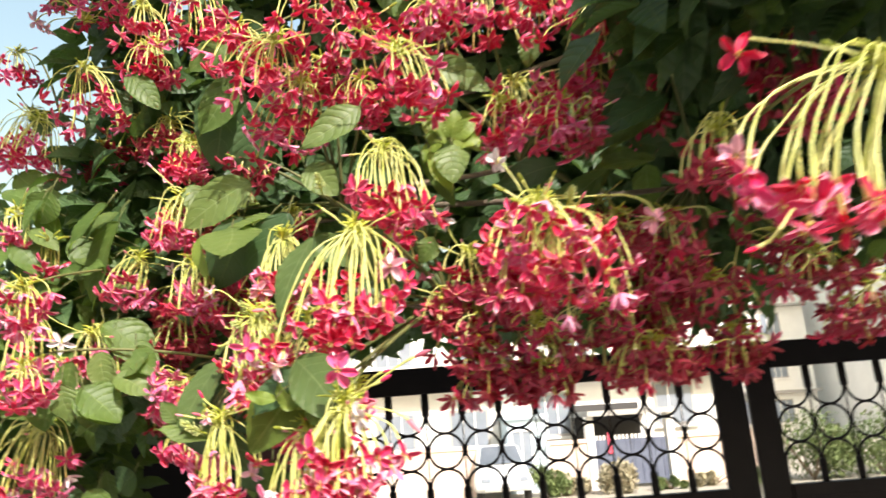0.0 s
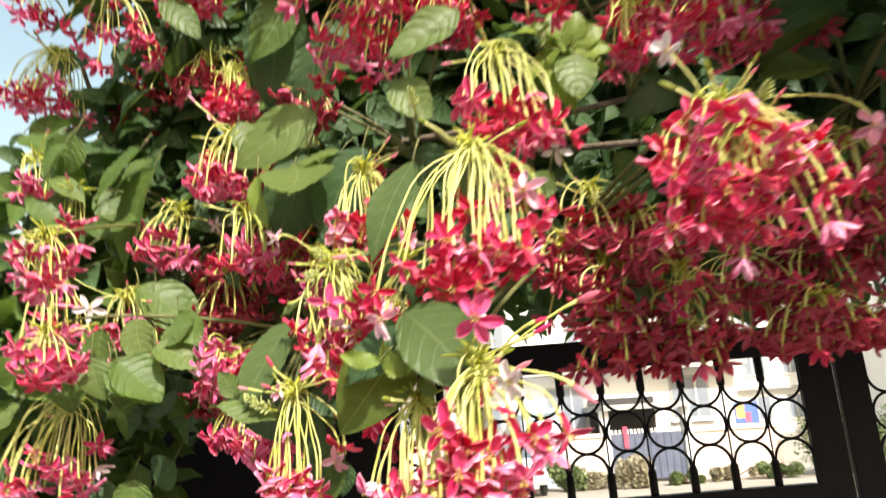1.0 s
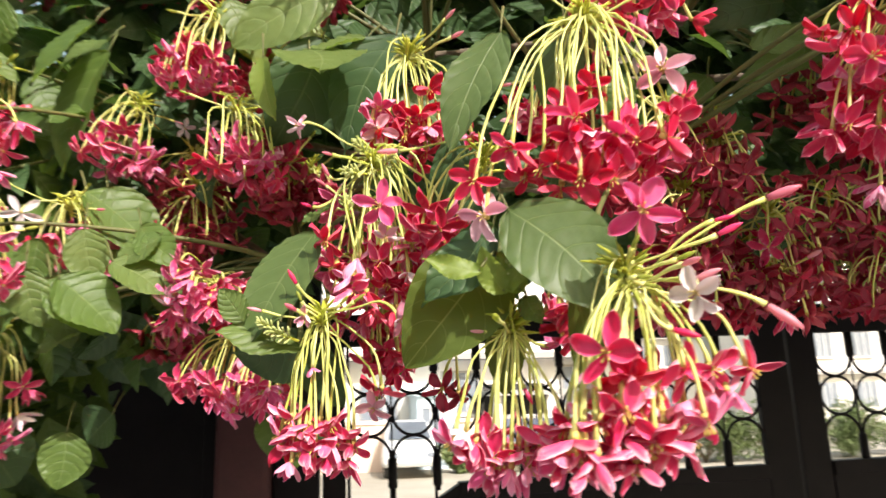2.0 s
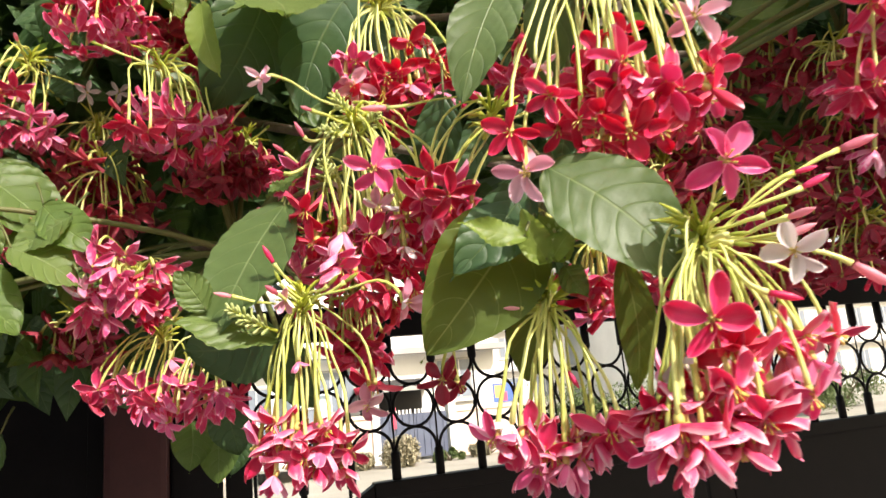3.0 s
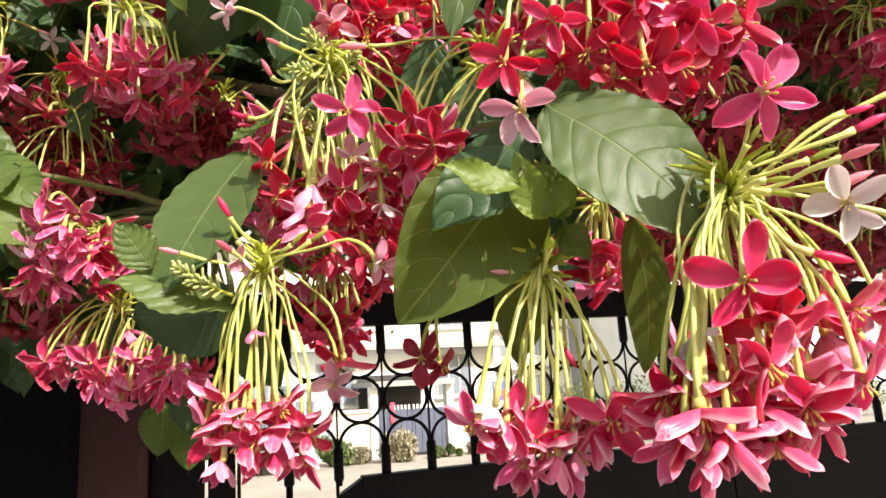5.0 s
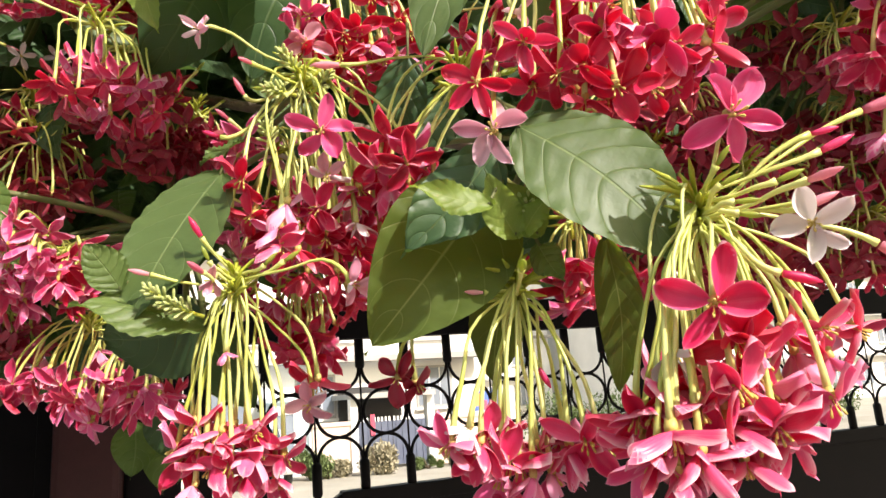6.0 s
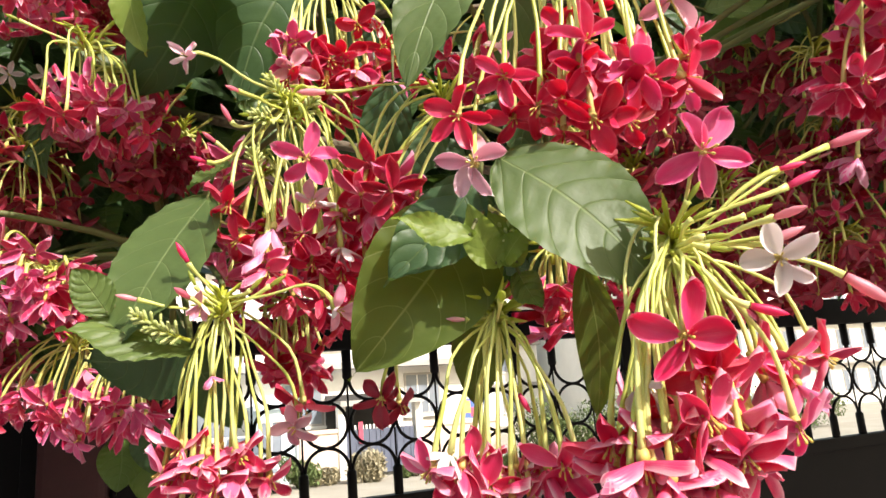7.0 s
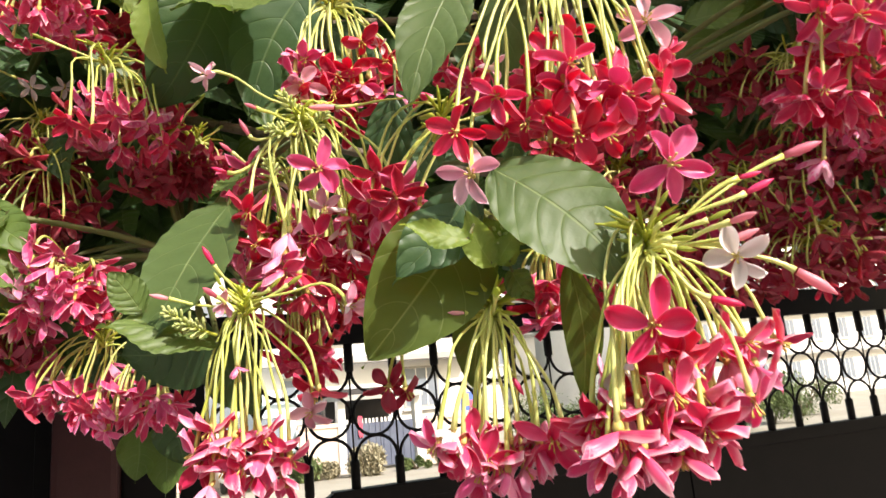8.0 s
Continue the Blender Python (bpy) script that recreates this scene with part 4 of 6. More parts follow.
bloom((-0.111, 0.745, 1.593), (-0.29, -0.62, -0.72), "red", 1.00, "open", first=(0.93, -0.35, -0.08))
bloom((-0.091, 0.745, 1.594), (-0.10, -0.68, -0.72), "red", 1.00, "flat", first=(0.88, -0.40, 0.26))
bloom((-0.119, 0.760, 1.591), (-0.30, -0.01, -0.95), "red", 0.90, "cup", first=(-0.32, 0.32, -0.89))
bloom((-0.043, 0.755, 1.638), (-0.01, -0.92, -0.38), "crimson", 0.95, "open", first=(0.92, -0.38, 0.09))
bloom((-0.030, 0.760, 1.656), (0.22, -0.92, -0.33), "crimson", 0.80, "flat", first=(0.72, -0.40, 0.57))
bloom((-0.047, 0.755, 1.619), (0.02, -0.86, -0.51), "pink", 0.80, "open", first=(0.60, -0.06, -0.80))
bloom((-0.046, 0.757, 1.673), (-0.43, -0.89, -0.14), "pale", 1.10, "open", first=(0.08, -0.24, 0.97))
bloom((-0.169, 0.757, 1.571), (-0.50, -0.85, -0.13), "pale", 0.98, "open", first=(0.88, -0.40, 0.26))
bloom((-0.146, 0.770, 1.638), (0.46, -0.87, 0.18), "pale", 0.50, "cup", first=(0.00, -0.21, 0.98))
bloom((-0.137, 0.775, 1.604), (-0.47, -0.49, -0.73), "red", 0.85, "flat", first=(-0.93, 0.35, 0.08))
bloom((-0.118, 0.775, 1.630), (-0.40, -0.63, -0.67), "red", 0.90, "open", first=(0.72, -0.40, 0.57))
bloom((-0.063, 0.765, 1.607), (-0.07, -0.64, -0.76), "red", 0.90, "open", first=(0.93, -0.35, -0.08))
bloom((-0.094, 0.765, 1.661), (-0.33, -0.77, -0.54), "red", 0.85, "open", first=(-0.16, -0.15, 0.98))
bloom((-0.085, 0.765, 1.632), (-0.21, -0.36, -0.91), "red", 0.90, "cup", first=(0.32, -0.32, 0.89))
bloom((-0.058, 0.760, 1.614), (-0.13, -0.75, -0.65), "red", 0.85, "open", first=(0.81, -0.19, -0.55))
cluster((-0.271, 0.893, 1.521), (-0.274, 0.895, 1.435), (0.032, 0.012), 2, "hot", buds=2, near=1, label="crimson flower cluster on pale drooping tubes")
bloom((-0.291, 0.890, 1.453), (-0.42, -0.34, -0.84), "crimson", 1.00, "flat", first=(-0.93, 0.33, 0.16))
bloom((-0.258, 0.885, 1.438), (-0.24, -0.45, -0.86), "crimson", 0.95, "open", first=(0.81, -0.41, 0.42))
bloom((-0.246, 0.885, 1.432), (0.01, -0.71, -0.70), "crimson", 0.95, "flat", first=(0.88, -0.40, 0.26))
bloom((-0.283, 0.885, 1.431), (-0.24, -0.14, -0.96), "crimson", 0.95, "cup", first=(-0.00, 0.21, -0.98))
bloom((-0.271, 0.900, 1.449), (-0.18, -0.28, -0.94), "red", 0.95, "flat", first=(0.92, -0.38, 0.09))
bloom((-0.278, 0.885, 1.447), (-0.26, -0.18, -0.95), "crimson", 1.00, "cup", first=(-0.88, 0.40, -0.26))
bloom((-0.286, 0.885, 1.443), (-0.34, -0.12, -0.93), "crimson", 1.00, "cup", first=(-0.47, 0.36, -0.81))
bloom((-0.264, 0.885, 1.436), (-0.05, -0.23, -0.97), "pink", 0.95, "cup", first=(0.16, 0.15, -0.98))
bloom((-0.250, 0.890, 1.421), (0.09, -0.17, -0.98), "crimson", 0.90, "cup", first=(0.47, 0.01, -0.88))
bloom((-0.274, 0.880, 1.432), (-0.22, -0.38, -0.90), "crimson", 1.00, "flat", first=(-0.32, 0.32, -0.89))
bloom((-0.300, 0.895, 1.441), (-0.59, -0.14, -0.80), "pink", 0.85, "flat", first=(-0.92, 0.38, -0.09))
bloom((-0.267, 0.890, 1.424), (-0.01, -0.12, -0.99), "crimson", 0.90, "cup", first=(0.16, 0.15, -0.98))
bloom((-0.291, 0.890, 1.421), (-0.30, -0.01, -0.95), "pink", 0.80, "cup", first=(-0.16, 0.27, -0.95))
bloom((-0.276, 0.880, 1.488), (-0.04, 0.12, -0.99), "pink", 0.42, "cup", first=(0.00, -0.21, 0.98))
bloom((-0.225, 0.900, 1.471), (-0.04, -0.22, -0.98), "red", 0.95, "flat", first=(0.93, -0.35, -0.08))
bloom((-0.230, 0.895, 1.458), (-0.60, -0.69, -0.40), "pale", 0.80, "flat", first=(0.72, -0.40, 0.57))
bloom((-0.215, 0.847, 1.518), (0.33, -0.92, -0.20), "pale", 0.70, "cup", first=(-0.16, -0.15, 0.98))
bloom((-0.282, 0.880, 1.527), (-0.14, -0.53, -0.84), "pale", 0.55, "cup", first=(0.00, -0.21, 0.98))
bloom((-0.289, 0.880, 1.550), (-0.51, -0.10, 0.86), "crimson", 0.72, "bud")
bloom((-0.285, 0.880, 1.537), (-0.43, -0.14, 0.89), "green", 0.50, "bud")
bloom((-0.256, 0.876, 1.534), (0.62, -0.49, 0.61), "green", 0.55, "bud")
bloom((-0.246, 0.870, 1.535), (0.73, -0.50, 0.47), "green", 0.60, "bud")
cluster((-0.147, 0.793, 1.503), (-0.156, 0.792, 1.426), (0.03, 0.01), 2, "hot", buds=2, near=1, label="deep pink flower cluster on thin drooping green tubes before the fence")
bloom((-0.188, 0.785, 1.438), (-0.69, -0.29, -0.66), "pink", 0.85, "open", first=(-0.92, 0.38, -0.09))
bloom((-0.181, 0.780, 1.444), (-0.56, 0.17, -0.81), "white", 0.60, "cup", first=(0.00, -0.21, 0.98))
bloom((-0.158, 0.780, 1.427), (-0.21, -0.36, -0.91), "crimson", 0.95, "open", first=(-0.00, 0.21, -0.98))
bloom((-0.166, 0.790, 1.441), (-0.39, -0.59, -0.70), "crimson", 0.80, "open", first=(0.88, -0.40, 0.26))
bloom((-0.136, 0.760, 1.437), (-0.32, -0.74, -0.58), "crimson", 1.00, "open", first=(-0.16, -0.15, 0.98))
bloom((-0.147, 0.785, 1.434), (-0.12, -0.44, -0.89), "crimson", 0.90, "flat", first=(0.93, -0.35, -0.08))
bloom((-0.143, 0.780, 1.422), (0.15, -0.32, -0.94), "pink", 0.85, "cup", first=(0.47, 0.01, -0.88))
bloom((-0.165, 0.785, 1.423), (-0.30, -0.01, -0.95), "pink", 0.90, "cup", first=(-0.47, 0.36, -0.81))
bloom((-0.134, 0.785, 1.436), (-0.49, -0.13, -0.86), "pale", 0.80, "cup", first=(-0.88, 0.40, -0.26))
bloom((-0.174, 0.785, 1.437), (-0.29, -0.26, -0.92), "crimson", 0.90, "cup", first=(-0.00, 0.21, -0.98))
bloom((-0.160, 0.785, 1.436), (-0.16, -0.22, -0.96), "crimson", 0.95, "cup", first=(-0.32, 0.32, -0.89))
bloom((-0.136, 0.775, 1.434), (-0.05, -0.25, -0.97), "crimson", 0.95, "cup", first=(0.16, 0.15, -0.98))
bloom((-0.122, 0.770, 1.433), (0.09, -0.50, -0.86), "crimson", 0.90, "open", first=(0.81, -0.19, -0.55))
bloom((-0.155, 0.775, 1.422), (-0.07, 0.02, -1.00), "pink", 0.80, "cup", first=(-0.00, 0.21, -0.98))
bloom((-0.142, 0.786, 1.468), (0.41, -0.19, -0.89), "crimson", 0.60, "bud")
bloom((-0.166, 0.789, 1.504), (-0.96, 0.24, 0.10), "blush", 0.50, "bud")
bloom((-0.178, 0.899, 1.471), (-0.35, -0.88, -0.31), "dark", 0.95, "open", first=(0.47, -0.36, 0.81))
bloom((-0.163, 0.910, 1.467), (0.30, -0.63, -0.72), "dark", 0.85, "flat", first=(0.92, -0.30, -0.25))
cluster((-0.230, 0.893, 1.648), (-0.216, 0.893, 1.557), (0.036, 0.016), 9, "red", buds=3, near=1, label="red flower cluster with young green buds and drooping tubes")
bloom((-0.228, 0.850, 1.603), (-0.35, -0.90, -0.26), "pink", 1.05, "open", first=(0.08, -0.24, 0.97))
bloom((-0.267, 0.885, 1.586), (-0.24, -0.45, -0.86), "red", 1.00, "flat", first=(0.93, -0.35, -0.08))
bloom((-0.243, 0.880, 1.570), (-0.09, -0.01, -1.00), "pink", 0.90, "cup", first=(-0.81, 0.19, 0.55))
bloom((-0.248, 0.880, 1.556), (-0.33, -0.04, -0.94), "pink", 0.85, "cup", first=(-0.93, 0.35, 0.08))
bloom((-0.227, 0.885, 1.566), (-0.29, -0.62, -0.72), "red", 0.90, "open", first=(0.88, -0.40, 0.26))
bloom((-0.220, 0.885, 1.552), (-0.28, -0.58, -0.77), "red", 0.95, "open", first=(0.60, -0.39, 0.70))
bloom((-0.237, 0.885, 1.544), (-0.26, -0.18, -0.95), "red", 0.90, "cup", first=(-0.88, 0.40, -0.26))
bloom((-0.204, 0.880, 1.545), (-0.15, -0.56, -0.81), "red", 0.90, "open", first=(0.47, 0.01, -0.88))
bloom((-0.190, 0.875, 1.547), (-0.05, -0.59, -0.81), "red", 0.90, "flat", first=(0.93, -0.35, -0.08))
bloom((-0.260, 0.895, 1.567), (-0.55, -0.31, -0.78), "red", 0.90, "flat", first=(-0.92, 0.38, -0.09))
bloom((-0.214, 0.890, 1.532), (-0.11, -0.09, -0.99), "red", 0.90, "cup", first=(-0.00, 0.21, -0.98))
bloom((-0.197, 0.885, 1.531), (-0.12, -0.45, -0.89), "red", 0.85, "open", first=(0.47, 0.01, -0.88))
bloom((-0.208, 0.875, 1.573), (-0.11, -0.09, -0.99), "pale", 0.72, "cup", first=(-0.47, -0.01, 0.88))
bloom((-0.206, 0.870, 1.557), (-0.05, -0.25, -0.97), "pale", 0.68, "cup", first=(-0.72, 0.40, -0.57))
bloom((-0.193, 0.870, 1.565), (-0.05, -0.64, -0.77), "red", 0.90, "flat", first=(0.93, -0.35, -0.08))
bloom((-0.193, 0.860, 1.588), (-0.33, -0.79, -0.52), "red", 1.00, "open", first=(0.47, -0.36, 0.81))
bloom((-0.179, 0.850, 1.579), (-0.05, -0.82, -0.57), "red", 0.95, "flat", first=(0.81, -0.41, 0.42))
bloom((-0.222, 0.865, 1.584), (-0.34, -0.33, -0.88), "pale", 0.75, "flat", first=(-0.92, 0.38, -0.09))
bloom((-0.230, 0.895, 1.533), (-0.27, 0.08, -0.96), "red", 0.85, "cup", first=(-0.32, 0.32, -0.89))
bloom((-0.290, 0.905, 1.684), (-0.97, -0.23, 0.10), "pale", 0.62, "open", first=(0.16, -0.27, 0.95), start=(-0.233, 0.893, 1.661))
bloom((-0.266, 0.887, 1.637), (-0.51, -0.10, 0.86), "blush", 0.65, "bud")
bloom((-0.279, 0.900, 1.615), (-0.92, 0.17, 0.35), "crimson", 0.60, "bud")
bloom((-0.252, 0.885, 1.641), (-0.99, 0.16, 0.04), "green", 0.55, "bud")
bloom((-0.245, 0.880, 1.636), (-0.97, -0.04, 0.22), "green", 0.50, "bud")
bloom((-0.213, 0.868, 1.652), (-0.98, 0.22, -0.00), "blush", 0.95, "bud", start=(-0.156, 0.860, 1.660))
cluster((-0.199, 0.919, 1.756), (-0.193, 0.918, 1.695), (0.036, 0.016), 7, "red", buds=2, near=1, label="red flower cluster hanging on green tubes in sun")
bloom((-0.225, 0.905, 1.684), (-0.43, -0.84, -0.32), "pale", 0.85, "open", first=(0.60, -0.39, 0.70))
bloom((-0.228, 0.915, 1.711), (-0.55, -0.35, -0.76), "pink", 0.80, "cup", first=(-0.93, 0.35, 0.08))
bloom((-0.231, 0.910, 1.694), (-0.46, -0.40, -0.79), "pink", 0.80, "cup", first=(-0.88, 0.40, -0.26))
bloom((-0.191, 0.905, 1.698), (-0.19, -0.66, -0.73), "red", 0.95, "flat", first=(0.92, -0.38, 0.09))
bloom((-0.210, 0.910, 1.695), (-0.29, -0.62, -0.72), "red", 0.90, "open", first=(0.47, -0.36, 0.81))
bloom((-0.183, 0.905, 1.687), (0.05, -0.29, -0.96), "pink", 0.85, "cup", first=(0.32, 0.08, -0.94))
bloom((-0.163, 0.910, 1.711), (-0.09, -0.73, -0.67), "red", 0.90, "open", first=(0.72, -0.40, 0.57))
bloom((-0.155, 0.905, 1.699), (0.06, -0.66, -0.75), "red", 0.90, "flat", first=(0.93, -0.35, -0.08))
bloom((-0.203, 0.910, 1.681), (-0.26, -0.53, -0.81), "red", 0.90, "open", first=(-0.32, 0.32, -0.89))
bloom((-0.228, 0.910, 1.679), (-0.46, -0.44, -0.77), "red", 0.85, "flat", first=(-0.93, 0.35, 0.08))
bloom((-0.168, 0.905, 1.720), (-0.08, -1.00, 0.05), "white", 0.45, "cup", first=(0.00, -0.21, 0.98))
bloom((-0.154, 0.870, 1.668), (0.08, -0.15, -0.98), "crimson", 0.65, "cup", first=(-0.00, 0.21, -0.98))
bloom((-0.174, 0.910, 1.681), (-0.15, -0.56, -0.81), "red", 0.80, "flat", first=(0.47, 0.01, -0.88))
bloom((-0.220, 0.910, 1.666), (-0.21, -0.05, -0.98), "red", 0.85, "cup", first=(-0.32, 0.32, -0.89))
bloom((-0.186, 0.915, 1.669), (-0.12, -0.45, -0.89), "red", 0.85, "open", first=(0.93, -0.35, -0.08))
bloom((-0.194, 0.920, 1.658), (-0.22, -0.41, -0.88), "red", 0.85, "open", first=(0.47, -0.36, 0.81))
cluster((-0.153, 0.832, 1.627), (-0.183, 0.844, 1.582), (0.019, 0.010), 7, "red", buds=1, near=0, label="red flower cluster hanging on green tubes in sun")
cluster((0.323, 0.455, 1.728), (0.275, 0.452, 1.630), (0.062, 0.030), 14, "hot", buds=6, near=1, label="crimson flower cluster on long white-green tubes close by")
bloom((0.218, 0.469, 1.673), (-0.52, -0.74, -0.42), "pale", 0.90, "open")
bloom((0.233, 0.470, 1.752), (-0.43, -0.76, -0.48), "red", 0.90, "open")
bloom((0.215, 0.456, 1.602), (-0.84, -0.47, -0.27), "red", 0.80, "bud")
cluster((0.114, 0.720, 1.718), (0.121, 0.728, 1.663), (0.072, 0.047), 22, "red", buds=6, near=1, label="crimson flower cluster with an orange-tinged bracted stalk")
bloom((0.062, 0.703, 1.660), (-0.33, -0.87, -0.37), "hot", 1.00, "open")
bloom((0.075, 0.717, 1.772), (-0.35, -0.83, -0.44), "white", 0.80, "open")
bloom((0.240, 0.734, 1.703), (-0.53, -0.75, -0.38), "pale", 0.90, "open")
cluster((0.150, 0.760, 1.712), (0.158, 0.762, 1.636), (0.074, 0.034), 16, "red", buds=1, near=0, label="crimson flower cluster hanging in sun behind a bracted stalk")
cluster((-0.053, 0.820, 1.831), (-0.047, 0.803, 1.758), (0.050, 0.029), 16, "red", buds=6, near=0, label="red flower cluster hanging on green tubes in sun")
cluster((-0.654, 1.133, 1.701), (-0.645, 1.132, 1.635), (0.051, 0.033), 14, "pinkish", buds=3, near=0, label="pink and red flower cluster among green leaves")
cluster((-0.543, 1.121, 1.670), (-0.528, 1.126, 1.615), (0.049, 0.027), 13, "pinkish", buds=5, near=0, label="pink and red flower cluster among green leaves")
bloom((-0.579, 1.095, 1.659), (0.40, -0.88, -0.24), "white", 1.00, "open")
bloom((-0.699, 1.124, 1.753), (0.44, -0.84, -0.33), "pale", 1.00, "open")
cluster((-0.613, 1.124, 1.532), (-0.642, 1.136, 1.447), (0.076, 0.026), 24, "pinkish", buds=7, near=0, label="pink and red flower cluster among green leaves")
cluster((-0.704, 1.197, 2.084), (-0.735, 1.215, 2.012), (0.067, 0.036), 14, "pinkish", buds=3, near=0, label="pink and red flower cluster among green leaves")
cluster((-0.593, 1.136, 2.146), (-0.589, 1.155, 2.071), (0.075, 0.050), 15, "red", buds=4, near=0, label="red flower cluster hanging on green tubes in sun")
cluster((-0.615, 1.160, 2.258), (-0.622, 1.156, 2.276), (0.083, 0.041), 14, "pinkish", buds=4, near=0, label="pink and red flower cluster among green leaves")
cluster((-0.556, 1.275, 2.104), (-0.553, 1.287, 2.055), (0.069, 0.043), 14, "dark", buds=2, near=0, label="dark red flower cluster hanging in the shade")
cluster((-0.624, 1.286, 2.059), (-0.633, 1.297, 2.013), (0.050, 0.033), 11, "dark", buds=2, near=0, label="dark red flower cluster hanging in the shade")
cluster((-0.392, 1.071, 1.870), (-0.404, 1.069, 1.809), (0.037, 0.027), 11, "hot", buds=4, near=0, label="pink and red flower cluster among green leaves")
bloom((-0.437, 1.061, 1.924), (-0.66, -0.18, 0.73), "pale", 0.80, "bud")
cluster((-0.486, 1.141, 1.793), (-0.502, 1.136, 1.744), (0.045, 0.025), 13, "pinkish", buds=6, near=0, label="pink and red flower cluster among green leaves")
cluster((-0.364, 1.056, 1.759), (-0.351, 1.028, 1.692), (0.040, 0.027), 12, "red", buds=3, near=0, label="red flower cluster hanging on green tubes in sun")
cluster((-0.433, 1.194, 1.750), (-0.437, 1.211, 1.708), (0.057, 0.042), 22, "dark", buds=2, near=0, label="dark red flower cluster hanging in the shade")
bloom((-0.439, 1.163, 1.780), (0.13, -0.87, -0.47), "white", 0.62, "open")
bloom((-0.410, 1.162, 1.782), (0.14, -0.88, -0.46), "white", 0.58, "open")
cluster((-0.320, 1.110, 1.712), (-0.320, 1.118, 1.677), (0.037, 0.029), 14, "dark", buds=2, near=0, label="dark red flower cluster hanging in the shade")
cluster((-0.197, 0.851, 2.010), (-0.218, 0.896, 1.971), (0.062, 0.037), 16, "red", buds=6, near=0, label="red flower cluster hanging on green tubes in sun")
cluster((-0.172, 0.918, 1.983), (-0.208, 0.959, 1.922), (0.062, 0.039), 16, "red", buds=3, near=0, label="red flower cluster hanging on green tubes in sun")
cluster((-0.029, 0.795, 1.952), (-0.014, 0.807, 1.902), (0.046, 0.028), 14, "red", buds=6, near=0, label="red flower cluster hanging on green tubes in sun")
cluster((0.132, 0.954, 1.977), (0.141, 0.925, 1.917), (0.056, 0.032), 14, "red", buds=5, near=0, label="red flower cluster hanging on green tubes in sun")
cluster((0.247, 0.871, 2.036), (0.241, 0.883, 1.954), (0.073, 0.046), 22, "red", buds=3, near=0, label="red flower cluster hanging on green tubes in sun")
cluster((0.084, 0.833, 2.083), (0.073, 0.848, 2.021), (0.076, 0.034), 18, "red", buds=3, near=0, label="red flower cluster hanging on green tubes in sun")
cluster((-0.133, 0.832, 2.097), (-0.130, 0.846, 2.044), (0.072, 0.027), 13, "red", buds=3, near=0, label="red flower cluster hanging on green tubes in sun")
cluster((-0.389, 1.054, 2.257), (-0.385, 1.073, 2.182), (0.067, 0.040), 13, "red", buds=3, near=0, label="red flower cluster hanging on green tubes in sun")
cluster((0.176, 0.827, 1.882), (0.165, 0.821, 1.837), (0.056, 0.027), 14, "red", buds=2, near=0, label="red flower cluster hanging on green tubes in sun")
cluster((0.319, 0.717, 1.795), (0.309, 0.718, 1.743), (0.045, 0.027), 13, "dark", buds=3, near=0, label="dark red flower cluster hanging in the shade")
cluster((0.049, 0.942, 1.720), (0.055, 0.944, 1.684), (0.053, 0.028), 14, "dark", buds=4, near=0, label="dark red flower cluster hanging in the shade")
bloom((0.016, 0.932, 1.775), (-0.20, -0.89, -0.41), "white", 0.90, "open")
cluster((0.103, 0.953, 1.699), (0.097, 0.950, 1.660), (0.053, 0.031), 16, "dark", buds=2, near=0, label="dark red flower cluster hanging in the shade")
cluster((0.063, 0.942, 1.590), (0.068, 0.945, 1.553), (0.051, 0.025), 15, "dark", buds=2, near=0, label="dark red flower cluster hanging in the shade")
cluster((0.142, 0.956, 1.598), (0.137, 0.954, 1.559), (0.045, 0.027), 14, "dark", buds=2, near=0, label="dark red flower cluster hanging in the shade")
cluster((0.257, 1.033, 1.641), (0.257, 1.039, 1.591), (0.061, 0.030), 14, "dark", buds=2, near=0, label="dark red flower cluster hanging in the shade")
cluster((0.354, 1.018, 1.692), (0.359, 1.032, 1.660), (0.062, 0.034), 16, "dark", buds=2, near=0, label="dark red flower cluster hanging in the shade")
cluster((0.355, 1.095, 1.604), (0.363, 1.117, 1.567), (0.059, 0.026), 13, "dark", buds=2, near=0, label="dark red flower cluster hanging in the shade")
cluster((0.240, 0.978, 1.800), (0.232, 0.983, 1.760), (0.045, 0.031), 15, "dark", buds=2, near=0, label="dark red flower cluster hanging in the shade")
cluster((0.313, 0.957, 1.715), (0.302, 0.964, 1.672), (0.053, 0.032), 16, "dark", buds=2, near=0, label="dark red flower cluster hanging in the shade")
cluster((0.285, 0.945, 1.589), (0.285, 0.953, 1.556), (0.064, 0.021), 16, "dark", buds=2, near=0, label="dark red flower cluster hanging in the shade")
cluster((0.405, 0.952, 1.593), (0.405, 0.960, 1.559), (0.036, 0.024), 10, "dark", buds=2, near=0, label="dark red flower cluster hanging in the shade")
cluster((-0.410, 1.135, 1.588), (-0.403, 1.088, 1.558), (0.042, 0.019), 13, "pinkish", buds=3, near=0, label="pink and red flower cluster among green leaves")
bloom((-0.393, 1.062, 1.561), (0.11, -0.97, -0.22), "pink", 1.00, "open")
cluster((-0.366, 1.092, 1.526), (-0.385, 1.109, 1.483), (0.042, 0.017), 14, "pinkish", buds=4, near=0, label="pink and red flower cluster among green leaves")
cluster((-0.328, 1.068, 1.509), (-0.334, 1.070, 1.469), (0.039, 0.016), 12, "hot", buds=2, near=0, label="pink and red flower cluster among green leaves")
cluster((0.101, 0.886, 1.918), (0.096, 0.889, 1.870), (0.028, 0.025), 9, "red", buds=2, near=0, label="red flower cluster hanging on green tubes in sun")
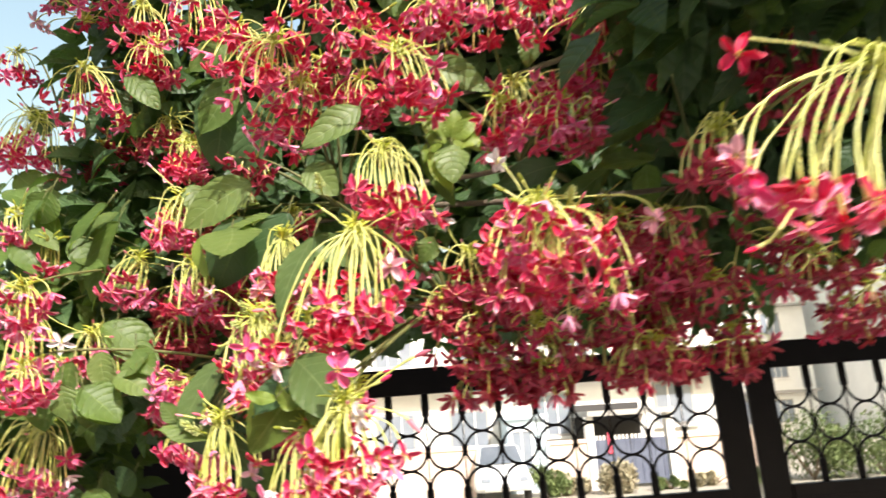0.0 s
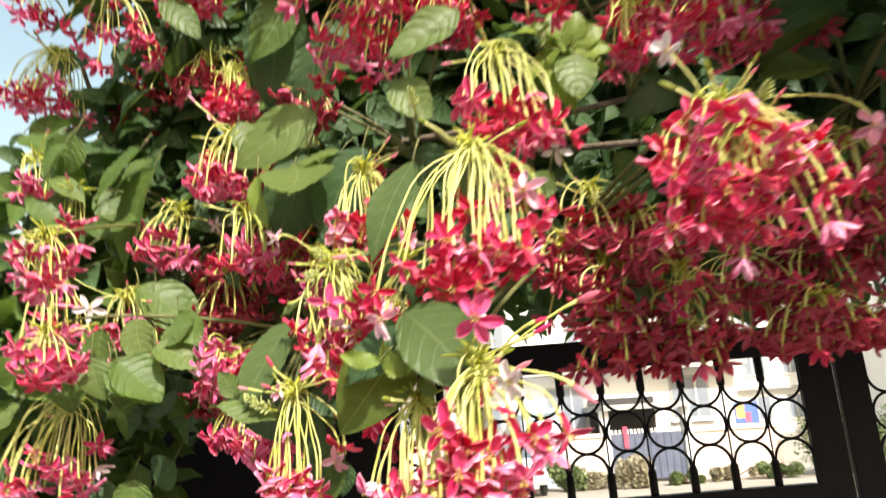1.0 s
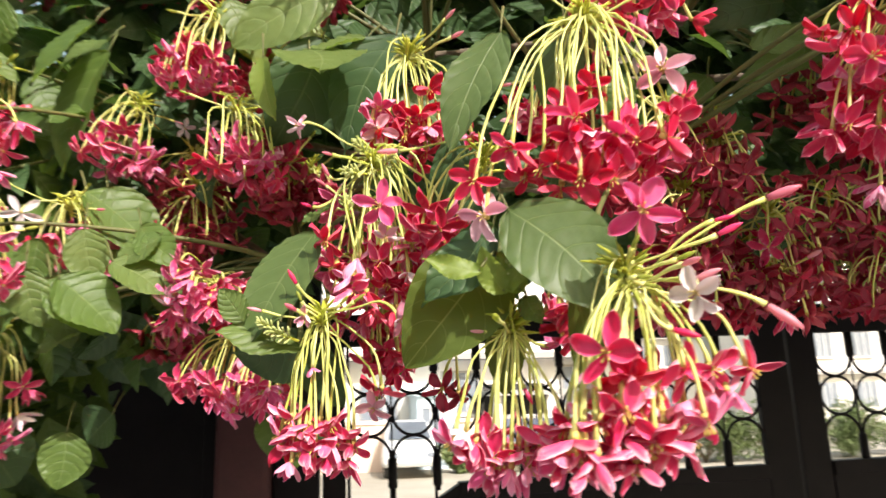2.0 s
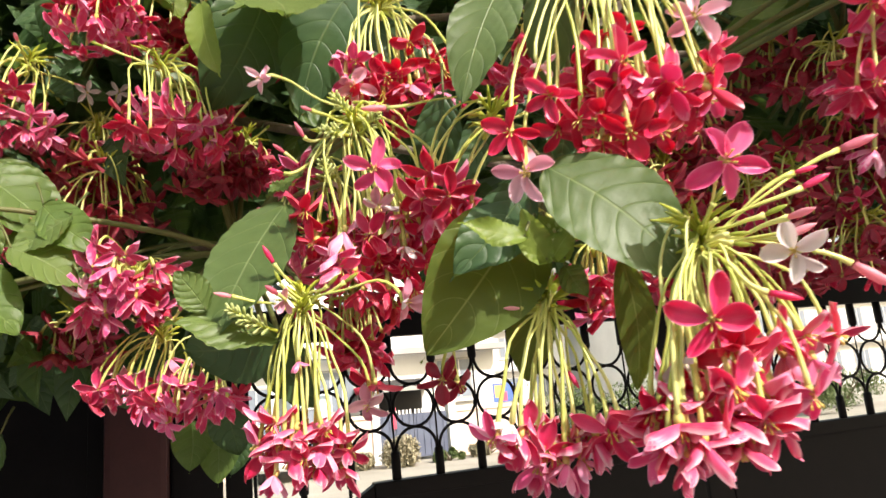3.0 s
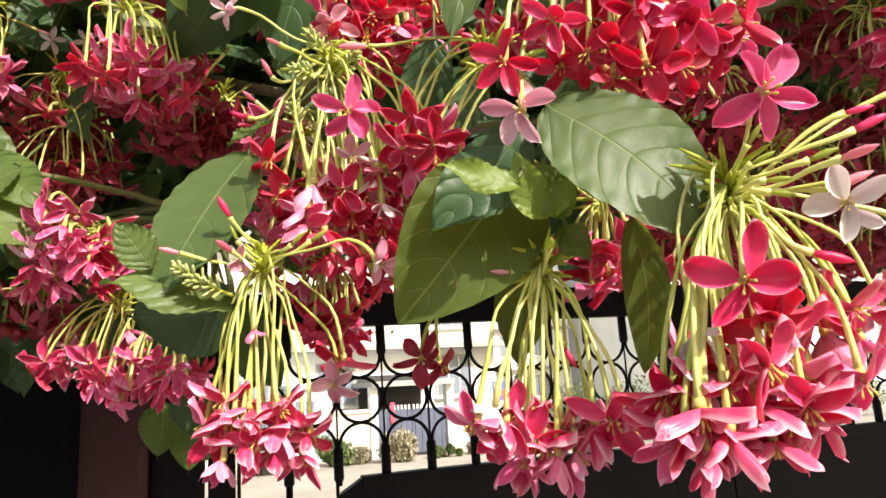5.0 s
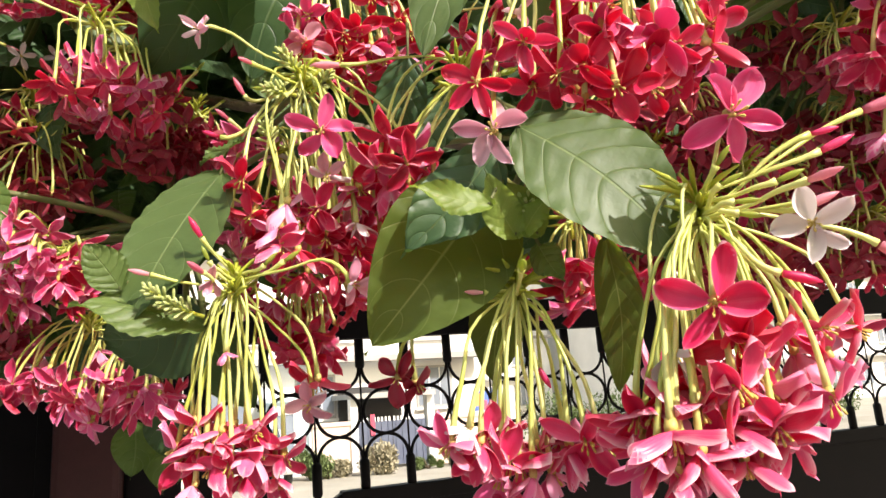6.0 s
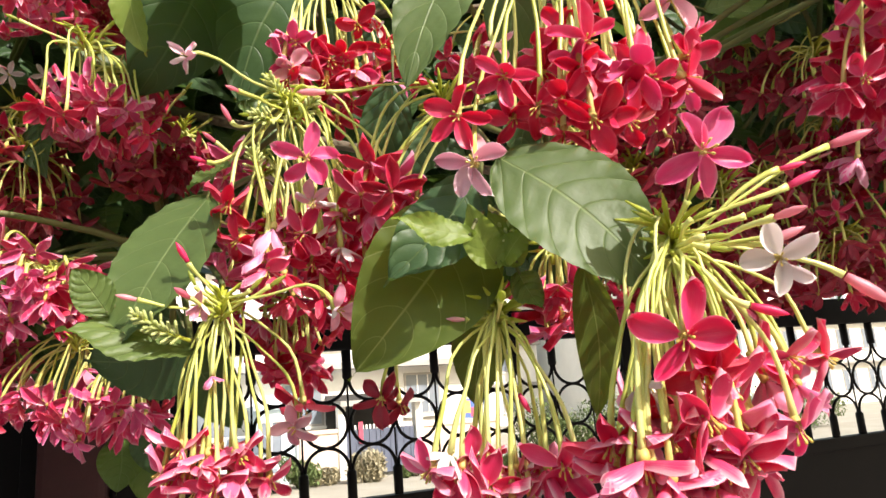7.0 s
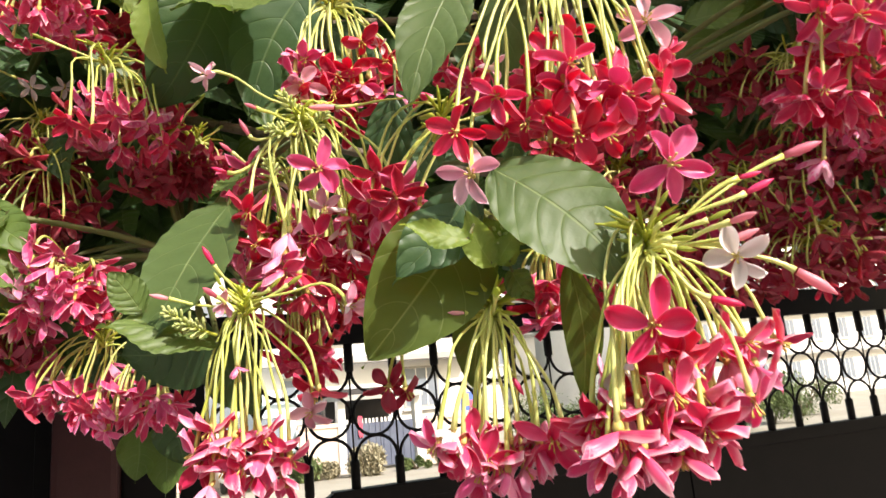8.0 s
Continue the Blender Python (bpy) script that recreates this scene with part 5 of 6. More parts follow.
cluster((0.195, 0.819, 1.862), (0.194, 0.825, 1.837), (0.025, 0.022), 8, "dark", buds=2, near=0, label="dark red flower cluster hanging in the shade")
cluster((-0.785, 1.312, 2.154), (-0.803, 1.330, 2.085), (0.068, 0.040), 13, "pinkish", buds=2, near=0, label="pink and red flower cluster among green leaves")
cluster((-0.855, 1.356, 2.314), (-0.857, 1.367, 2.270), (0.048, 0.026), 9, "pinkish", buds=2, near=0, label="pink and red flower cluster among green leaves")
cluster((-0.695, 1.140, 1.884), (-0.688, 1.133, 1.841), (0.024, 0.018), 6, "hot", buds=2, near=0, label="pink and red flower cluster among green leaves")
cluster((-0.630, 1.136, 1.828), (-0.635, 1.144, 1.795), (0.020, 0.014), 5, "hot", buds=1, near=0, label="pink and red flower cluster among green leaves")
cluster((-0.422, 1.167, 1.700), (-0.420, 1.176, 1.662), (0.060, 0.040), 16, "dark", buds=2, near=0, label="dark red flower cluster hanging in the shade")
cluster((-0.420, 1.193, 2.015), (-0.422, 1.202, 1.981), (0.032, 0.026), 8, "dark", buds=1, near=0, label="dark red flower cluster hanging in the shade")
cluster((-0.215, 0.995, 1.542), (-0.216, 0.995, 1.504), (0.024, 0.018), 10, "red", buds=2, near=0, label="red flower cluster hanging on green tubes in sun")
cluster((-0.098, 0.817, 1.547), (-0.101, 0.817, 1.511), (0.019, 0.015), 8, "red", buds=2, near=0, label="red flower cluster hanging on green tubes in sun")
cluster((-0.235, 0.964, 1.580), (-0.235, 0.967, 1.566), (0.038, 0.017), 12, "red", buds=1, near=0, label="red flower cluster hanging on green tubes in sun")
cluster((0.127, 0.720, 1.707), (0.099, 0.754, 1.643), (0.034, 0.021), 14, "red", buds=2, near=0, label="red flower cluster hanging on green tubes in sun")
bloom((0.094, 0.717, 1.667), (-0.77, -0.49, -0.41), "pink", 1.00, "open")
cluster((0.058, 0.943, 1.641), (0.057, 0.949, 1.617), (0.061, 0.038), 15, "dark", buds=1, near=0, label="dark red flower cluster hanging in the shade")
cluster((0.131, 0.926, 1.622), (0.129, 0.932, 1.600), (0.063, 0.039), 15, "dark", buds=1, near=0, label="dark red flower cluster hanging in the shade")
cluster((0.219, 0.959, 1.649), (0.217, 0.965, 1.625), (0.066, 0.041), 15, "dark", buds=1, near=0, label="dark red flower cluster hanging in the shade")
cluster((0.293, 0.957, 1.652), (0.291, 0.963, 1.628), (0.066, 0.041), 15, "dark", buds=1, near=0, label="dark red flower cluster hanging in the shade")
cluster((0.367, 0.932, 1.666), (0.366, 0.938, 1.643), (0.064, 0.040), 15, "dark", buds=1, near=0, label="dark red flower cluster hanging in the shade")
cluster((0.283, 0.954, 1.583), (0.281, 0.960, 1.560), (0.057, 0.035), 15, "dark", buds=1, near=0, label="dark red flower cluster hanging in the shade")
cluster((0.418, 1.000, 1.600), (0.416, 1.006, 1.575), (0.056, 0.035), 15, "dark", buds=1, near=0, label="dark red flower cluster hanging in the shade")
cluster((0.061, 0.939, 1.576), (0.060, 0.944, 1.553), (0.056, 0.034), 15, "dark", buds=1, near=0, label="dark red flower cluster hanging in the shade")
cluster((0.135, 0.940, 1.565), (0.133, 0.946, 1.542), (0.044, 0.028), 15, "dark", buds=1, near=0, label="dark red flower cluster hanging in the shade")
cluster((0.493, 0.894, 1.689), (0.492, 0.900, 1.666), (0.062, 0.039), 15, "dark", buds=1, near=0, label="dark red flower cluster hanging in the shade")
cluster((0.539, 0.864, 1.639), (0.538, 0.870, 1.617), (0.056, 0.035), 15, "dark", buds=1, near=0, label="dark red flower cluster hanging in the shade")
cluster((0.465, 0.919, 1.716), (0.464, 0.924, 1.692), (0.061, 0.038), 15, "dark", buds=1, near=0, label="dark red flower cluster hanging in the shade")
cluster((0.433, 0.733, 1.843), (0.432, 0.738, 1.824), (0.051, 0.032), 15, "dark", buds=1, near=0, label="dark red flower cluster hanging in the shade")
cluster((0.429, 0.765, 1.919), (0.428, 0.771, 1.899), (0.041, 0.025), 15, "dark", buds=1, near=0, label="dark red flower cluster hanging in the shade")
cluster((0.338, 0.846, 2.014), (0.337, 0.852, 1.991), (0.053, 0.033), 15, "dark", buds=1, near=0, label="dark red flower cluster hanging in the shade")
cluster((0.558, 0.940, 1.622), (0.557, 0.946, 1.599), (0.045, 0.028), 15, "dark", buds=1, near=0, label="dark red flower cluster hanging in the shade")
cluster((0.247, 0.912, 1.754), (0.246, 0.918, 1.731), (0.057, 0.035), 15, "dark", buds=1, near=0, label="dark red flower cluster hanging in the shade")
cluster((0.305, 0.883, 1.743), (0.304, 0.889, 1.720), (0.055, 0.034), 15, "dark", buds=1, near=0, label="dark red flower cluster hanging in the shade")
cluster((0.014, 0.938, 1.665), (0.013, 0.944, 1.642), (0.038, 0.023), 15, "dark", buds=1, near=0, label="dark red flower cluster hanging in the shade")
cluster((-0.283, 0.986, 2.112), (-0.286, 0.995, 2.074), (0.061, 0.042), 16, "red", buds=2, near=0, label="red flower cluster hanging on green tubes in sun")
cluster((-0.086, 0.939, 2.081), (-0.088, 0.948, 2.045), (0.059, 0.040), 16, "red", buds=2, near=0, label="red flower cluster hanging on green tubes in sun")
cluster((0.015, 0.888, 2.071), (0.013, 0.897, 2.037), (0.056, 0.038), 16, "red", buds=2, near=0, label="red flower cluster hanging on green tubes in sun")
cluster((0.178, 0.902, 2.088), (0.176, 0.911, 2.054), (0.057, 0.039), 16, "red", buds=2, near=0, label="red flower cluster hanging on green tubes in sun")
cluster((0.318, 0.886, 2.061), (0.316, 0.895, 2.027), (0.056, 0.038), 16, "red", buds=2, near=0, label="red flower cluster hanging on green tubes in sun")
cluster((0.216, 0.911, 1.966), (0.214, 0.920, 1.932), (0.060, 0.041), 16, "red", buds=2, near=0, label="red flower cluster hanging on green tubes in sun")
cluster((0.294, 0.918, 1.935), (0.293, 0.924, 1.912), (0.048, 0.033), 16, "dark", buds=2, near=0, label="dark red flower cluster hanging in the shade")
cluster((-0.152, 0.980, 2.043), (-0.154, 0.989, 2.006), (0.060, 0.041), 16, "red", buds=2, near=0, label="red flower cluster hanging on green tubes in sun")
cluster((-0.091, 0.959, 2.000), (-0.093, 0.968, 1.964), (0.042, 0.028), 16, "red", buds=2, near=0, label="red flower cluster hanging on green tubes in sun")
cluster((-0.473, 1.127, 2.175), (-0.475, 1.138, 2.132), (0.050, 0.034), 16, "red", buds=2, near=0, label="red flower cluster hanging on green tubes in sun")
cluster((-0.469, 1.206, 2.066), (-0.471, 1.214, 2.035), (0.062, 0.042), 16, "dark", buds=2, near=0, label="dark red flower cluster hanging in the shade")
cluster((-0.346, 1.097, 1.750), (-0.348, 1.104, 1.724), (0.054, 0.036), 16, "dark", buds=2, near=0, label="dark red flower cluster hanging in the shade")
cluster((-0.508, 1.155, 2.273), (-0.511, 1.166, 2.229), (0.057, 0.039), 16, "pinkish", buds=2, near=0, label="pink and red flower cluster among green leaves")
cluster((-0.581, 0.985, 1.719), (-0.583, 0.993, 1.685), (0.036, 0.024), 16, "pinkish", buds=2, near=0, label="pink and red flower cluster among green leaves")
cluster((-0.290, 1.082, 1.931), (-0.292, 1.089, 1.904), (0.037, 0.025), 16, "dark", buds=2, near=0, label="dark red flower cluster hanging in the shade")
cluster((-0.389, 1.075, 1.967), (-0.391, 1.085, 1.928), (0.029, 0.020), 16, "red", buds=2, near=0, label="red flower cluster hanging on green tubes in sun")
cluster((-0.050, 0.946, 1.760), (-0.052, 0.954, 1.726), (0.047, 0.032), 16, "red", buds=2, near=0, label="red flower cluster hanging on green tubes in sun")
cluster((-0.238, 0.980, 1.634), (-0.240, 0.988, 1.601), (0.047, 0.032), 16, "pinkish", buds=2, near=0, label="pink and red flower cluster among green leaves")
cluster((-0.386, 1.107, 1.581), (-0.393, 1.071, 1.567), (0.038, 0.026), 16, "pinkish", buds=2, near=0, label="pink and red flower cluster among green leaves")
cluster((-0.587, 1.012, 1.611), (-0.589, 1.020, 1.577), (0.040, 0.027), 16, "hot", buds=2, near=0, label="pink and red flower cluster among green leaves")
cluster((-0.423, 1.117, 1.862), (-0.423, 1.124, 1.829), (0.047, 0.028), 14, "red", buds=1, near=0, label="red flower cluster hanging on green tubes in sun")
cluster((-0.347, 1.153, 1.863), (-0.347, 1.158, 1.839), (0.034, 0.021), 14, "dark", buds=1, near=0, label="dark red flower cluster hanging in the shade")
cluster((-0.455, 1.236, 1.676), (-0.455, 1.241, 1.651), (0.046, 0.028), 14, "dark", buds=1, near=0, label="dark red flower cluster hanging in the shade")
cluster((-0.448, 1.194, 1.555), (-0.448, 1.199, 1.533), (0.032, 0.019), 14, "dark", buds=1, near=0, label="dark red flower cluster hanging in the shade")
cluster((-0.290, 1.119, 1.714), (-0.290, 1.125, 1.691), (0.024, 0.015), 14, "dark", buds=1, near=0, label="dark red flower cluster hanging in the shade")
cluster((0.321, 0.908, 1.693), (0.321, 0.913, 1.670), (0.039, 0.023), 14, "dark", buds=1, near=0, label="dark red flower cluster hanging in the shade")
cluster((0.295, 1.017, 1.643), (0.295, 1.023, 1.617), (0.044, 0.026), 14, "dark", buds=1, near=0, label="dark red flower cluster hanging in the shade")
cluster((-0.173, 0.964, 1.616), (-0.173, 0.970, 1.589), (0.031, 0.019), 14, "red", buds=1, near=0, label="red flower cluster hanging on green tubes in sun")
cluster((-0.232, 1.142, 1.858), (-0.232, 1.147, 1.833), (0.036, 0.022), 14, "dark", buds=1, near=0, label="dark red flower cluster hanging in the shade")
cluster((0.314, 0.900, 2.098), (0.283, 0.885, 2.012), (0.072, 0.036), 16, "red", buds=2, near=0, label="red flower cluster hanging on green tubes in sun")
cluster((-0.210, 1.020, 1.567), (-0.209, 1.020, 1.535), (0.050, 0.024), 14, "red", buds=1, near=0, label="dark red flower cluster hanging in the shade")
bud_spike((-0.287, 0.890, 1.508), (-0.307, 0.885, 1.515), 22)
bud_spike((-0.296, 0.891, 1.511), (-0.315, 0.885, 1.522), 18)
bud_spike((-0.151, 0.772, 1.538), (-0.150, 0.765, 1.542), 10)
bud_spike((-0.249, 0.890, 1.604), (-0.254, 0.885, 1.618), 16)
bud_spike((-0.228, 0.885, 1.638), (-0.218, 0.878, 1.650), 16)
bud_spike((-0.236, 0.885, 1.638), (-0.253, 0.878, 1.638), 18)
bud_spike((-0.231, 0.890, 1.648), (-0.244, 0.880, 1.663), 20)
bud_spike((-0.137, 0.866, 1.796), (-0.141, 0.850, 1.817), 26)
bud_spike((0.146, 0.724, 1.720), (0.152, 0.716, 1.736), 26)
bud_spike((-0.550, 1.131, 1.554), (-0.561, 1.112, 1.590), 26)
bud_spike((-0.578, 1.120, 1.556), (-0.582, 1.103, 1.584), 26)

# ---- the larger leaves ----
# tone mostly follows the light: 'lit' where sun falls, 'dark' in shade
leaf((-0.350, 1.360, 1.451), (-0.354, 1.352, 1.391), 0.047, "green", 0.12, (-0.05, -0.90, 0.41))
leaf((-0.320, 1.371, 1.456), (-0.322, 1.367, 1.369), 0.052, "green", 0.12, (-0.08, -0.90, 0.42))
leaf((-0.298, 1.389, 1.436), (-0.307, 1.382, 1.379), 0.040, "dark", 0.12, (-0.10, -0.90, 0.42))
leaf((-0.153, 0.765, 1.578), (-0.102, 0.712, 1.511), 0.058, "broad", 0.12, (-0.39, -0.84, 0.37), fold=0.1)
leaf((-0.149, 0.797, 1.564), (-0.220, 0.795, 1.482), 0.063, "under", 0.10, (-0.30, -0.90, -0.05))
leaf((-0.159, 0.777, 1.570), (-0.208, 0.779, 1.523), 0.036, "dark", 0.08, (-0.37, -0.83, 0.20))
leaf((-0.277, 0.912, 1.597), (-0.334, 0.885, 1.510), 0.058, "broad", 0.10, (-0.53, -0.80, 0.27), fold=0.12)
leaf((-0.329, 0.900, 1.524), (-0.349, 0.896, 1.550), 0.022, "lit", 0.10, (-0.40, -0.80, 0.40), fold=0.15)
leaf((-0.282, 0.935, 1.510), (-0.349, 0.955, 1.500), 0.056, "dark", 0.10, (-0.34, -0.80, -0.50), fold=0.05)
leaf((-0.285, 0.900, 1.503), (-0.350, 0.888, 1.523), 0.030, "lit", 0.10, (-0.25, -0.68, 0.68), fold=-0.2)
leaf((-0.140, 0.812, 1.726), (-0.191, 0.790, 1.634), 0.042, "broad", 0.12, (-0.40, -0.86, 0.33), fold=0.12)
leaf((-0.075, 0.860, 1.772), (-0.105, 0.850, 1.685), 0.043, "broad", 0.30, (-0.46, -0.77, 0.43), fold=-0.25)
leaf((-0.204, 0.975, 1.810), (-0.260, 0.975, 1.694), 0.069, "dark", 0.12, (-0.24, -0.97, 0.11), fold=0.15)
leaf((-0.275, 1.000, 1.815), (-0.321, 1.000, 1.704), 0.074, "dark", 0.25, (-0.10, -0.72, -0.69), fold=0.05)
# yellow-green strip coloured as the sunlit curled edge of the leaf before it
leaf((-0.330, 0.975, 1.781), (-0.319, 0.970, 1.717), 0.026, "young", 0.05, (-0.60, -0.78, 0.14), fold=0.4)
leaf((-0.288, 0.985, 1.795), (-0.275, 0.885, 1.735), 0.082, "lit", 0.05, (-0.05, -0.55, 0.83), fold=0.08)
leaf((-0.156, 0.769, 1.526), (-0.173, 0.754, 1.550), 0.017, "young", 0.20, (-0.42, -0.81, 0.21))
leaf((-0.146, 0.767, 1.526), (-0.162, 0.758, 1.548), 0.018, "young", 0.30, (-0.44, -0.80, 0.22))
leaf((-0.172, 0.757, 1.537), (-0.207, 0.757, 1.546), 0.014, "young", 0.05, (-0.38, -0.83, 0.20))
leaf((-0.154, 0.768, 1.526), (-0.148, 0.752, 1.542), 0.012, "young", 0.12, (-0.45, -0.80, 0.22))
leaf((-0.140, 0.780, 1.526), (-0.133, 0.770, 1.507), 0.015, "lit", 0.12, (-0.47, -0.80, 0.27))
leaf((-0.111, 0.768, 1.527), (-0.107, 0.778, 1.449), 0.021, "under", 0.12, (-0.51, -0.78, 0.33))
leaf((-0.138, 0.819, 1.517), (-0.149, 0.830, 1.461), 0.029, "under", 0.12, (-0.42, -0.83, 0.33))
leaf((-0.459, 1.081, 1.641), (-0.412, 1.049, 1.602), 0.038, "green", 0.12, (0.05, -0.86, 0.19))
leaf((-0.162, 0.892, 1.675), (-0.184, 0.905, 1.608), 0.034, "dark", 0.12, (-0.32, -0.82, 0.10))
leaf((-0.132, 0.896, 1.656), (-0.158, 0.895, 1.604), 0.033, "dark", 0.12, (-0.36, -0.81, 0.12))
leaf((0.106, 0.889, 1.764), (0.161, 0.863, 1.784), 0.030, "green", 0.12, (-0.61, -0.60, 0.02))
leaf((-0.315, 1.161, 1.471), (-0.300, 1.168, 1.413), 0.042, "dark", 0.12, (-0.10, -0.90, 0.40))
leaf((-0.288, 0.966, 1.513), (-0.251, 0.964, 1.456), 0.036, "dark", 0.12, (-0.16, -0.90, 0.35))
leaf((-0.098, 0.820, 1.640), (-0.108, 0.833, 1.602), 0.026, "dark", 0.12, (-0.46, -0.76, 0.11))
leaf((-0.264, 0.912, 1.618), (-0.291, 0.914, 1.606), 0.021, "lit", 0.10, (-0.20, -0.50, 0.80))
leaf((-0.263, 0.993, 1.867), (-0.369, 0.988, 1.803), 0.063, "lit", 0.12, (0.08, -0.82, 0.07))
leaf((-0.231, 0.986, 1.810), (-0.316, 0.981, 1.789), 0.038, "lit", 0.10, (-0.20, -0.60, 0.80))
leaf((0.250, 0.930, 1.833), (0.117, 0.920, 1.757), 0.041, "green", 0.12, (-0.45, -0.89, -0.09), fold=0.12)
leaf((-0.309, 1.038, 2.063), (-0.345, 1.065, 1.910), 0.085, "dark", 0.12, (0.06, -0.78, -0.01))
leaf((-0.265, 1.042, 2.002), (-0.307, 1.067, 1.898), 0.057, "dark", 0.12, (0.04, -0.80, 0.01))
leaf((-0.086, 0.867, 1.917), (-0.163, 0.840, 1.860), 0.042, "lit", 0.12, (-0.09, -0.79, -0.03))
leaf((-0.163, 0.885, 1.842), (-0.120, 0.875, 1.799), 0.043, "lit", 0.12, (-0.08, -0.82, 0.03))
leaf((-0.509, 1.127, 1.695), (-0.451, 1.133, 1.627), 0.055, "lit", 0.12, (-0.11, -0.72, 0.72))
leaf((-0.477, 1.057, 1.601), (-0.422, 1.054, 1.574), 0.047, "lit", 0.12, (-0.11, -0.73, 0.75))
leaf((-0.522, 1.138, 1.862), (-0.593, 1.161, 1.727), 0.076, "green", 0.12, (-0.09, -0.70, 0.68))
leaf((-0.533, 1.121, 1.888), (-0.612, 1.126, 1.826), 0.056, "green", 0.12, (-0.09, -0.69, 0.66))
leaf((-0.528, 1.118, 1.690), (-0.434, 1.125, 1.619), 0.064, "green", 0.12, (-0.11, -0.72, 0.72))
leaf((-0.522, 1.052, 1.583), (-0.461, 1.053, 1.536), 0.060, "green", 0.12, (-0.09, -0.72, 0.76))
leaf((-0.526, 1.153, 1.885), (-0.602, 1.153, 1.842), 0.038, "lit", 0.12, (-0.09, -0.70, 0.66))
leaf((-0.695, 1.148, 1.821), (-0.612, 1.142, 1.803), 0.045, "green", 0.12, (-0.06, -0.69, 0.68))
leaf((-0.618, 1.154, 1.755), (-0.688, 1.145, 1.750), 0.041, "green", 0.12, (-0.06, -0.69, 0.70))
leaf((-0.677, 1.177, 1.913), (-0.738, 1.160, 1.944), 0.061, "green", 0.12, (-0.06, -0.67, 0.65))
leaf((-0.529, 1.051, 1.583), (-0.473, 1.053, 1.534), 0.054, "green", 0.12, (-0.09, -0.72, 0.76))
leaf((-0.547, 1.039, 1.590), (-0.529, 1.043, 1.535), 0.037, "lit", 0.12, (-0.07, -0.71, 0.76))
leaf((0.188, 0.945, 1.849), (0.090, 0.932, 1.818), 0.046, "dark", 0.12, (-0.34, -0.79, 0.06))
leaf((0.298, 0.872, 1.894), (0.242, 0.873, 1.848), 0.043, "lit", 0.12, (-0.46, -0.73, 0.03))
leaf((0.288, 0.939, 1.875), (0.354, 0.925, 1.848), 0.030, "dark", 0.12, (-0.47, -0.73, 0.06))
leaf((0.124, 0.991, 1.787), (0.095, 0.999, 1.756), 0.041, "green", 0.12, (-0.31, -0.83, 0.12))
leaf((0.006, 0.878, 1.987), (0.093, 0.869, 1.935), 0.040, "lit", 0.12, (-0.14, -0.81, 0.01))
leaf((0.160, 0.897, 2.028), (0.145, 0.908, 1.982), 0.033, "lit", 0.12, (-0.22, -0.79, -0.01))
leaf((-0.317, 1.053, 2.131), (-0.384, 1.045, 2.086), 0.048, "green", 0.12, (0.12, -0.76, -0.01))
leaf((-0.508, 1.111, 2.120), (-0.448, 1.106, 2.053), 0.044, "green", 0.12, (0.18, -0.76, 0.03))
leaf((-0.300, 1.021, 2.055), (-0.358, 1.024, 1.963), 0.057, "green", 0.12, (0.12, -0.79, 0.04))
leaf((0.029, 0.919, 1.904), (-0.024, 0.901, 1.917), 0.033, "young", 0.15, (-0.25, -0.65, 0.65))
leaf((0.033, 0.919, 1.904), (0.076, 0.899, 1.920), 0.038, "young", 0.15, (-0.25, -0.65, 0.65))
leaf((0.034, 0.920, 1.900), (0.079, 0.912, 1.867), 0.041, "young", 0.15, (-0.25, -0.65, 0.65))
leaf((0.028, 0.922, 1.892), (-0.011, 0.915, 1.860), 0.038, "young", 0.15, (-0.25, -0.65, 0.65))
leaf((0.032, 0.923, 1.888), (0.042, 0.921, 1.834), 0.042, "lit", 0.15, (-0.25, -0.65, 0.65))
leaf((0.025, 0.917, 1.912), (0.023, 0.897, 1.932), 0.027, "young", 0.15, (-0.25, -0.65, 0.65))
leaf((0.308, 0.826, 1.889), (0.208, 0.817, 1.848), 0.043, "dark", 0.12, (-0.32, -0.80, 0.07))
leaf((0.222, 0.863, 1.828), (0.281, 0.846, 1.810), 0.029, "green", 0.12, (-0.31, -0.82, 0.11))
leaf((-0.009, 0.937, 1.875), (0.038, 0.957, 1.795), 0.029, "green", 0.12, (-0.11, -0.85, 0.11))
leaf((0.004, 0.918, 1.745), (-0.024, 0.926, 1.714), 0.032, "green", 0.12, (-0.09, -0.88, 0.19))
leaf((-0.540, 1.156, 1.439), (-0.545, 1.148, 1.379), 0.050, "green", 0.12, (0.19, -0.84, 0.43))
leaf((-0.524, 1.253, 1.455), (-0.560, 1.264, 1.421), 0.057, "dark", 0.12, (0.17, -0.85, 0.40))
leaf((-0.642, 1.217, 1.433), (-0.609, 1.225, 1.379), 0.075, "dark", 0.12, (0.23, -0.83, 0.43))
leaf((-0.816, 1.300, 2.001), (-0.856, 1.306, 1.975), 0.057, "green", 0.12, (-0.05, -0.67, 0.65))
leaf((-0.753, 1.229, 1.992), (-0.694, 1.239, 1.948), 0.062, "green", 0.12, (0.28, -0.76, 0.13))
leaf((-0.640, 1.141, 1.923), (-0.672, 1.155, 1.869), 0.057, "green", 0.12, (0.28, -0.77, 0.15))
leaf((-0.634, 1.234, 1.805), (-0.697, 1.220, 1.780), 0.047, "green", 0.12, (-0.07, -0.70, 0.69))
leaf((-0.543, 1.160, 1.772), (-0.480, 1.145, 1.748), 0.033, "lit", 0.12, (-0.10, -0.71, 0.69))
